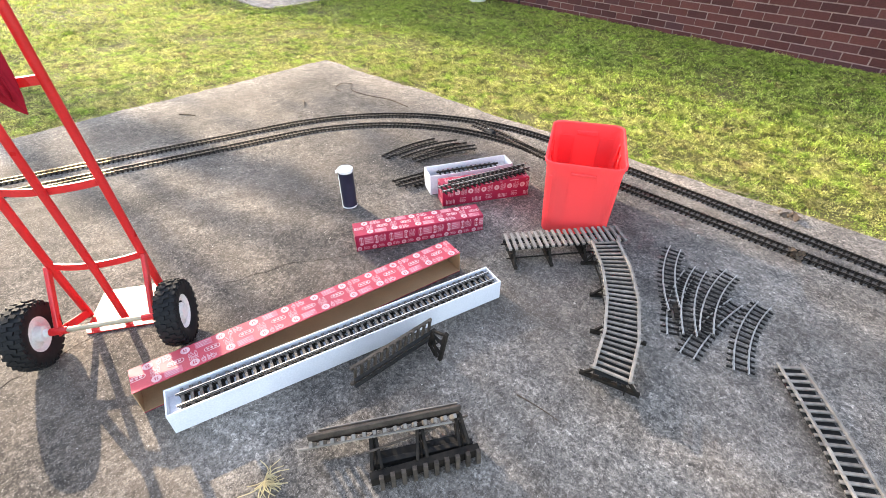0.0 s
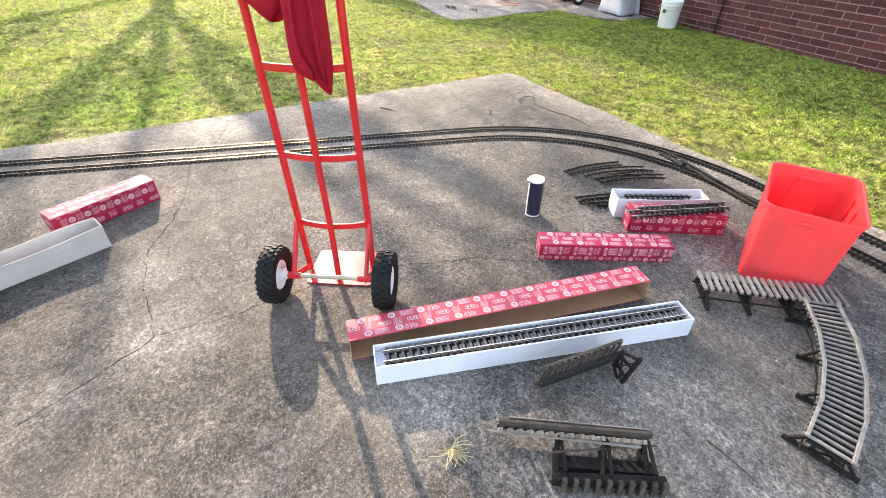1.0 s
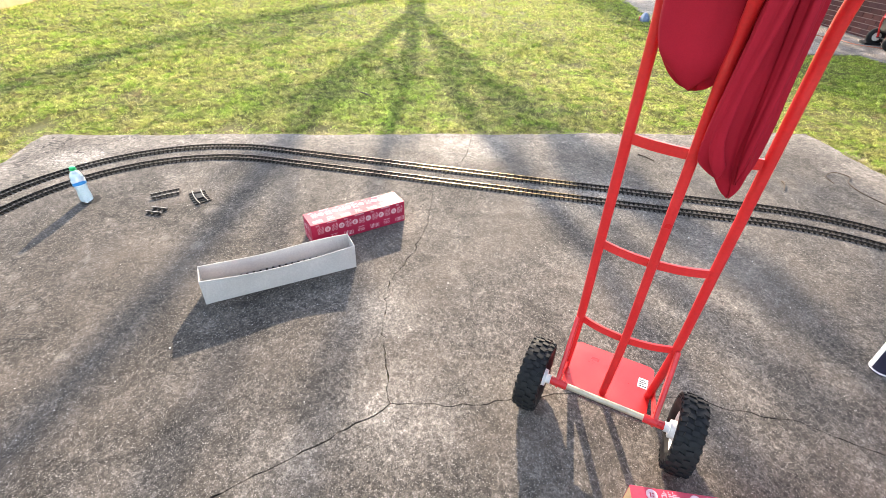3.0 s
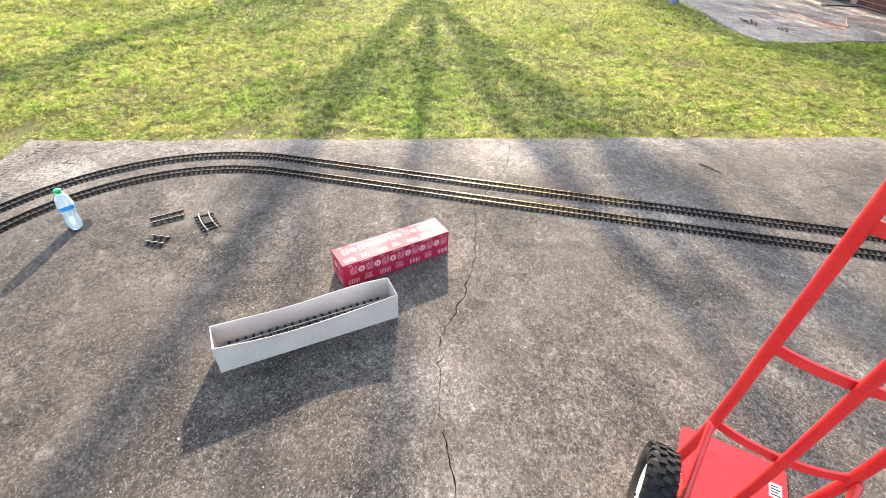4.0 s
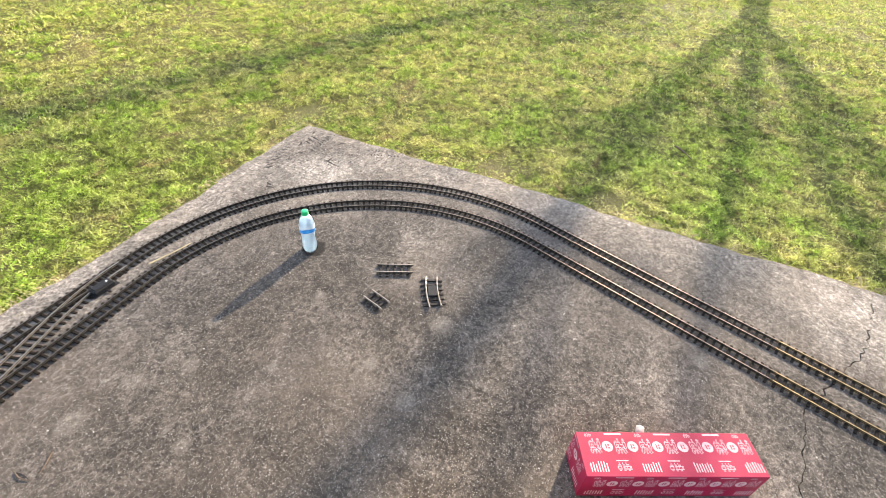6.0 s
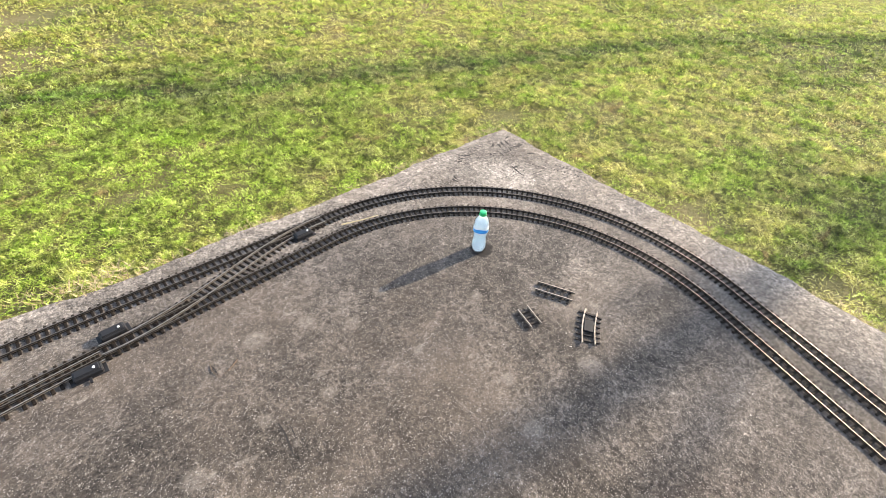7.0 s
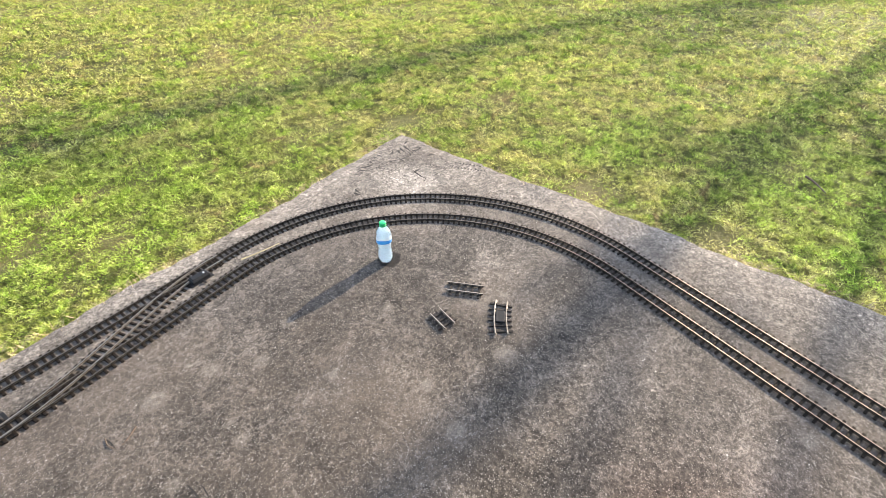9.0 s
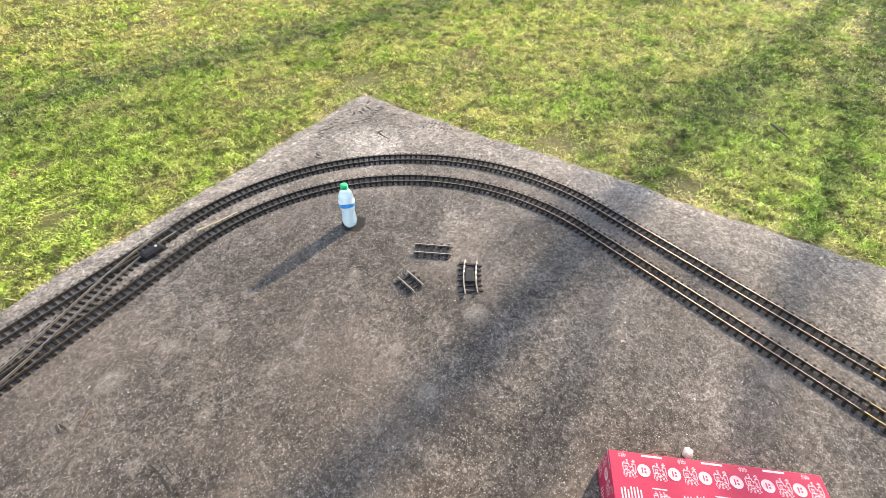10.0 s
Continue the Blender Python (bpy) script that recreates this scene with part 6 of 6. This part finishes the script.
machine = thing("yard_machine", pose(-7.98, 7.78, -0.015, 0, 0, -20), "black and red yard machine on small white-hubbed wheels", "machine")
for x in (-0.26, 0.26):
    w = part("wheel", lathe([(0.01, -0.03), (0.06, -0.03), (0.065, 0.0), (0.06, 0.03), (0.01, 0.03)], 20), WHITE_PAINT, machine, "white wheel hub", pose(x, -0.05, 0.12, 0, 90, 0))
    part("tyre", lathe([(0.062, -0.032), (0.10, -0.036), (0.118, -0.022), (0.12, 0.0), (0.118, 0.022), (0.10, 0.036), (0.062, 0.032)], 24, False), RUBBER, w, "black tyre", smooth=True)
part("axle", tube([(-0.26, -0.05, 0.12), (0.26, -0.05, 0.12)], 0.012, 8), BLACK_PLASTIC, machine)
part("skid", boxed(-0.42, -0.20, -0.17, 0.05, 0.0, 0.035, bevel=0.01), BLACK_PLASTIC, machine)
part("engine", boxed(-0.18, 0.20, -0.10, 0.22, 0.20, 0.52, bevel=0.03), BLACK_PLASTIC, machine)
part("tank", boxed(-0.12, 0.14, -0.06, 0.18, 0.52, 0.60, bevel=0.02), BLACK_PLASTIC, machine)
for x in (-0.2, 0.22):
    part("upright", tube(smooth_line([(x, -0.05, 0.12), (x, -0.10, 0.4), (x, 0.05, 0.72), (x, 0.3, 0.95)], 5), 0.016, 8, up=(1, 0, 0)), RED_PAINT, machine)
part("cross_tube", tube([(-0.2, -0.10, 0.4), (0.22, -0.10, 0.4)], 0.014, 8), RED_PAINT, machine)

mats = thing("rubber_mats", pose(-10.9, 8.25, -0.014, 0, 0, 170), "stack of dark rubber mats on the patio", "mat")
part("mat", boxed(-0.9, 0.5, -0.35, 0.3, 0.0, 0.02, bevel=0.005), MAT_DARK, mats)
part("mat", boxed(-0.4, 0.7, -0.3, 0.32, 0.02, 0.06, m=pose(0.1, 0, 0, 0, 0, 4), bevel=0.008), MAT_DARK, mats)
part("edge_strip", boxed(-0.95, 0.0, 0.33, 0.42, 0.0, 0.03, bevel=0.004), STEEL, mats, "pale metal edge strip")
cord = thing("extension_cord", pose(-8.5, 6.6, -0.012), "orange extension cord lying in loops on the patio", "cord")
part("cable", tube(smooth_line([(-0.8, 0.06, 0.006), (-0.2, -0.10, 0.006), (0.3, -0.12, 0.008), (0.26, 0.02, 0.010), (-0.2, 0.02, 0.012), (0.2, 0.10, 0.010), (-0.1, 0.36, 0.006), (-0.45, 0.72, 0.006), (-0.1, 0.92, 0.006), (0.3, 0.92, 0.006), (0.6, 1.14, 0.006)], 8), 0.006, 6), CORD, cord)
part("plug", boxed(-0.02, 0.02, -0.01, 0.01, 0, 0.02, m=pose(-0.815, 0.063, 0), bevel=0.003), CORD, cord)
sack = thing("crumpled_bag", pose(-9.95, 4.9, -0.03), "small crumpled blue and red plastic bag on the grass", "bag")
part("bag", loft([[Vector((p.x * (1 + 0.2 * math.sin(3 * k)), p.y * (1 + 0.2 * math.cos(4 * k)), z)) for k, p in enumerate(rounded(w, w * 0.8, w * 0.3, z, 4))] for z, w in ((0.0, 0.14), (0.05, 0.17), (0.11, 0.13), (0.16, 0.05))]), BAG_BLUE, sack, "pale blue crumpled plastic", smooth=True)
part("print", boxed(-0.09, -0.03, -0.07, 0.0, 0.02, 0.09, bevel=0.01), RED_PLASTIC, sack, "red printed corner")

planter = thing("raised_bed", pose(-10.55, -5.93, LAWN_Z, 0, 0, -172), "raised garden bed of yellow pine boards on the lawn", "raised bed")
for k, (z0, z1) in enumerate(((0.0, 0.14), (0.143, 0.28))):
    part("board", boxed(-1.6, 0.95, -0.02, 0.02, z0, z1, bevel=0.004), TIMBER_PALE, planter)
    part("board", boxed(0.911, 0.949, 0.02, 1.2, z0, z1, bevel=0.004), TIMBER_PALE, planter)
    part("board", boxed(-1.6, 0.95, 1.2, 1.24, z0, z1, bevel=0.004), TIMBER_PALE, planter)
    part("board", boxed(-1.599, -1.561, 0.02, 1.2, z0, z1, bevel=0.004), TIMBER_PALE, planter)
part("soil_fill", boxed(-1.56, 0.91, 0.02, 1.2, 0.0, 0.22), SOIL, planter, "dark garden soil")

# ---- litter on the slab and lawn ----
def stick(points, r, label, name="twig", material=TWIG):
    pts = smooth_line([Vector(p) for p in points], 5)
    t = thing(name, Matrix.Translation(pts[0]), label, "twig")
    n = len(pts)
    part("stem", tube([p - pts[0] for p in pts], r, 6, scales=[1.0 - 0.6 * i / n for i in range(n)]), material, t)
    return t


stick([(-0.775, 1.935, 0.003), (-0.70, 1.943, 0.004), (-0.625, 1.946, 0.003)], 0.0028, "thin dark twig on the concrete")
stick([(-3.66, 3.00, 0.004), (-3.60, 2.97, 0.012), (-3.53, 2.92, 0.004)], 0.006, "short dark twig on the concrete")
stick([(-4.10, 2.20, 0.004), (-4.05, 2.235, 0.006), (-3.98, 2.27, 0.004)], 0.005, "short dark twig on the concrete")
stick([(-2.44, -1.315, 0.003), (-2.41, -1.295, 0.004), (-2.385, -1.285, 0.003)], 0.0028, "small dark twig on the concrete")
stick([(-5.54, 0.12, LAWN_Z + 0.04), (-5.48, 0.17, LAWN_Z + 0.045), (-5.40, 0.23, LAWN_Z + 0.04)], 0.007, "dark stick lying in the grass")
stick([(-3.10, -1.755, 0.012), (-3.20, -1.73, 0.013), (-3.28, -1.72, 0.012)], 0.003, "pale straw between the tracks", "straw_stalk", STRAW)
stick([(-3.20, 0.06, 0.004), (-3.26, 0.11, 0.012), (-3.285, 0.15, 0.005)], 0.004, "thin dark twig beside the red carton")
stick([(-2.362, -1.348, 0.002), (-2.358, -1.32, 0.003), (-2.366, -1.291, 0.002)], 0.0018, "thin dark twig on the concrete")
pebble = thing("pebble", pose(-3.305, 0.185, 0), "pale rounded pebble lying beside the red carton", "stone")
part("stone", loft([[Vector((p.x * (1 + 0.1 * math.sin(2 * k)), p.y * (1 + 0.08 * math.cos(3 * k)), z)) for k, p in enumerate(rounded(w, w * 0.75, w * 0.3, z, 4))] for z, w in ((0.001, 0.022), (0.006, 0.034), (0.012, 0.031), (0.017, 0.014))]), STONE, pebble, smooth=True)
wire = thing("wire", pose(-3.72, 3.40, 0.003), "thin brown wire curling across the slab", "wire")
part("strand", tube(smooth_line([(0.10, -0.06, 0), (0.0, -0.04, 0.002), (-0.05, 0.06, 0.006), (0.02, 0.12, 0.004), (0.09, 0.05, 0.002), (0.2, 0.02, 0), (0.36, 0.04, 0), (0.55, 0.09, 0), (0.78, 0.08, 0)], 8), 0.003, 6), TWIG, wire)

tuft = thing("straw_tuft", pose(-1.126, 1.216, 0), "tuft of dry straw-coloured grass on the concrete", "dry grass")
rng = random.Random(19)
for i in range(44):
    a, ln, bend = rng.gauss(0.6, 1.0), rng.uniform(0.02, 0.075), rng.uniform(-0.6, 0.6)
    pts = smooth_line([(0, 0, 0.003), (math.cos(a) * ln * 0.5, math.sin(a) * ln * 0.5, 0.004 + rng.uniform(0.0, 0.02)), (math.cos(a + bend) * ln, math.sin(a + bend) * ln, 0.003 + rng.uniform(0, 0.012))], 4)
    part("stalk", tube(pts, 0.0013, 4), STRAW, tuft)

for x, y, s, z, where in ((-0.39, 3.735, 0.05, 0.0, "beside the track"), (-0.29, 3.385, 0.045, 0.0, "beside the track"), (-8.62, 5.35, 0.10, -0.015, "on the pale patio"), (-8.40, 5.345, 0.09, -0.015, "on the pale patio"), (-8.05, 5.565, 0.09, -0.015, "on the pale patio")):
    heap = thing("leaf_litter", pose(x, y, z), "dark clump of dead leaves " + where, "leaf litter")
    rng = random.Random(int(s * 1000))
    for i in range(16):
        bm = bmesh.new()
        w = rng.uniform(0.012, 0.026)
        rows = [[bm.verts.new((u * w, v * w * 0.5 * (1 - abs(u) * 0.7), 0.15 * w * (u * u + v))) for v in (-1, 1)] for u in (-1, -0.3, 0.4, 1)]
        for a, b in zip(rows, rows[1:]):
            bm.faces.new((a[0], b[0], b[1], a[1]))
        part("leaf", bm, TWIG, heap, m=pose(rng.gauss(0, s * 0.6), rng.gauss(0, s * 0.35), 0.006 + rng.uniform(0, 0.02), rng.uniform(-40, 40), rng.uniform(-40, 40), rng.uniform(0, 360)))

# pale pebbles and chips strewn on the slab
rng = random.Random(23)
bm = bmesh.new()
for i in range(900):
    x, y = rng.uniform(SLAB_X0 + 0.05, 0.8), rng.uniform(SLAB_Y0 + 0.05, SLAB_Y1 - 0.05)
    s = rng.uniform(0.0008, 0.0022) * (1.6 if rng.random() < 0.06 else 1)
    vs = box(bm, -s, s, -s * rng.uniform(0.4, 1), s * rng.uniform(0.4, 1), 0, s, pose(x, y, 0, rng.uniform(-15, 15), rng.uniform(-15, 15), rng.uniform(0, 360)))
tagged(part("chips", bm, STONE), "tiny pale stone chips strewn over the concrete", "gravel", kind="stuff")

# scratched strokes in the slab's corner and short scrapes elsewhere, as plain marks
bm = bmesh.new()
rng = random.Random(29)


def scratch(a, b, wide=0.005, sag=0.0):
    """One pointed groove from a to b; sag bows it."""
    a, b = Vector((*a, 0.0003)), Vector((*b, 0.0003))
    d = b - a
    side = Vector((-d.y, d.x, 0)).normalized()
    rows = []
    for k in range(6):
        f = k / 5
        c = a.lerp(b, f) + side * (sag * 4 * f * (1 - f) + rng.uniform(-0.0012, 0.0012))
        h = wide * (0.35 + 0.65 * math.sin(math.pi * min(1, f + 0.12))) * rng.uniform(0.7, 1.2)
        rows.append([bm.verts.new(c + side * h + Vector((0, 0, 0.0006))), bm.verts.new(c - side * h + Vector((0, 0, 0.0006)))])
    for p, q in zip(rows, rows[1:]):
        bm.faces.new((p[0], p[1], q[1], q[0]))


def scribble(a, b, count, size):
    """A row of count short strokes from a to b that cannot be read."""
    a, b = Vector(a), Vector(b)
    run = (b - a).normalized()
    up = Vector((-run.y, run.x))
    for k in range(count):
        p = a.lerp(b, (k + 0.5) / count) + up * rng.uniform(-0.2, 0.2) * size
        tilt = rng.choice((-0.6, -0.25, 0.0, 0.2, 0.7))
        half = (up + run * tilt).normalized() * size * rng.uniform(0.3, 0.55)
        scratch(tuple(p - half), tuple(p + half), rng.uniform(0.0034, 0.0052), rng.uniform(-0.2, 0.2) * size)


scribble((-3.936, -1.90), (-4.08, -1.955), 7, 0.05)
scribble((-4.10, -1.945), (-4.20, -1.985), 4, 0.045)
for a, b in (((-4.257, -1.932), (-4.297, -1.955)), ((-4.315, -1.935), (-4.293, -1.885)), ((-4.353, -1.946), (-4.328, -1.880)), ((-4.385, -1.948), (-4.362, -1.870)), ((-4.19, -1.69), (-4.165, -1.574)), ((-4.178, -1.675), (-4.222, -1.67)), ((-4.381, -1.745), (-4.42, -1.718)), ((-3.838, -1.805), (-3.828, -1.755)), ((-3.805, -1.785), (-3.815, -1.738)), ((-4.45, -1.97), (-4.41, -1.955))):
    scratch(a, b, 0.0065, rng.uniform(-0.006, 0.006))
scribble((-4.16, -1.866), (-4.225, -1.862), 3, 0.045)
scribble((-4.225, -1.835), (-4.47, -1.86), 11, 0.05)
scribble((-4.36, -1.55), (-4.45, -1.35), 11, 0.022)
scribble((-4.42, -1.56), (-4.48, -1.40), 8, 0.020)
scribble((-4.30, -1.66), (-4.32, -1.59), 4, 0.02)
for _ in range(70):
    x, y = rng.uniform(-4.42, -3.85), rng.uniform(-1.9, -1.5)
    t = rng.uniform(0, 3.14)
    l = rng.uniform(0.008, 0.028)
    if (x + 4.5) + (y + 2.05) < 0.85:
        scratch((x, y), (x + math.cos(t) * l, y + math.sin(t) * l), 0.0022)
for a, b, w in (((-2.447, -1.02), (-2.437, -0.89), 0.0028), ((-2.36, -1.35), (-2.365, -1.29), 0.0022), ((-2.47, -0.99), (-2.46, -0.93), 0.0016)):
    scratch(a, b, w, 0.004)
bmesh.ops.recalc_face_normals(bm, faces=bm.faces)
tagged(part("scratched_marks", bm, GROOVE, pavement), kind="stuff")
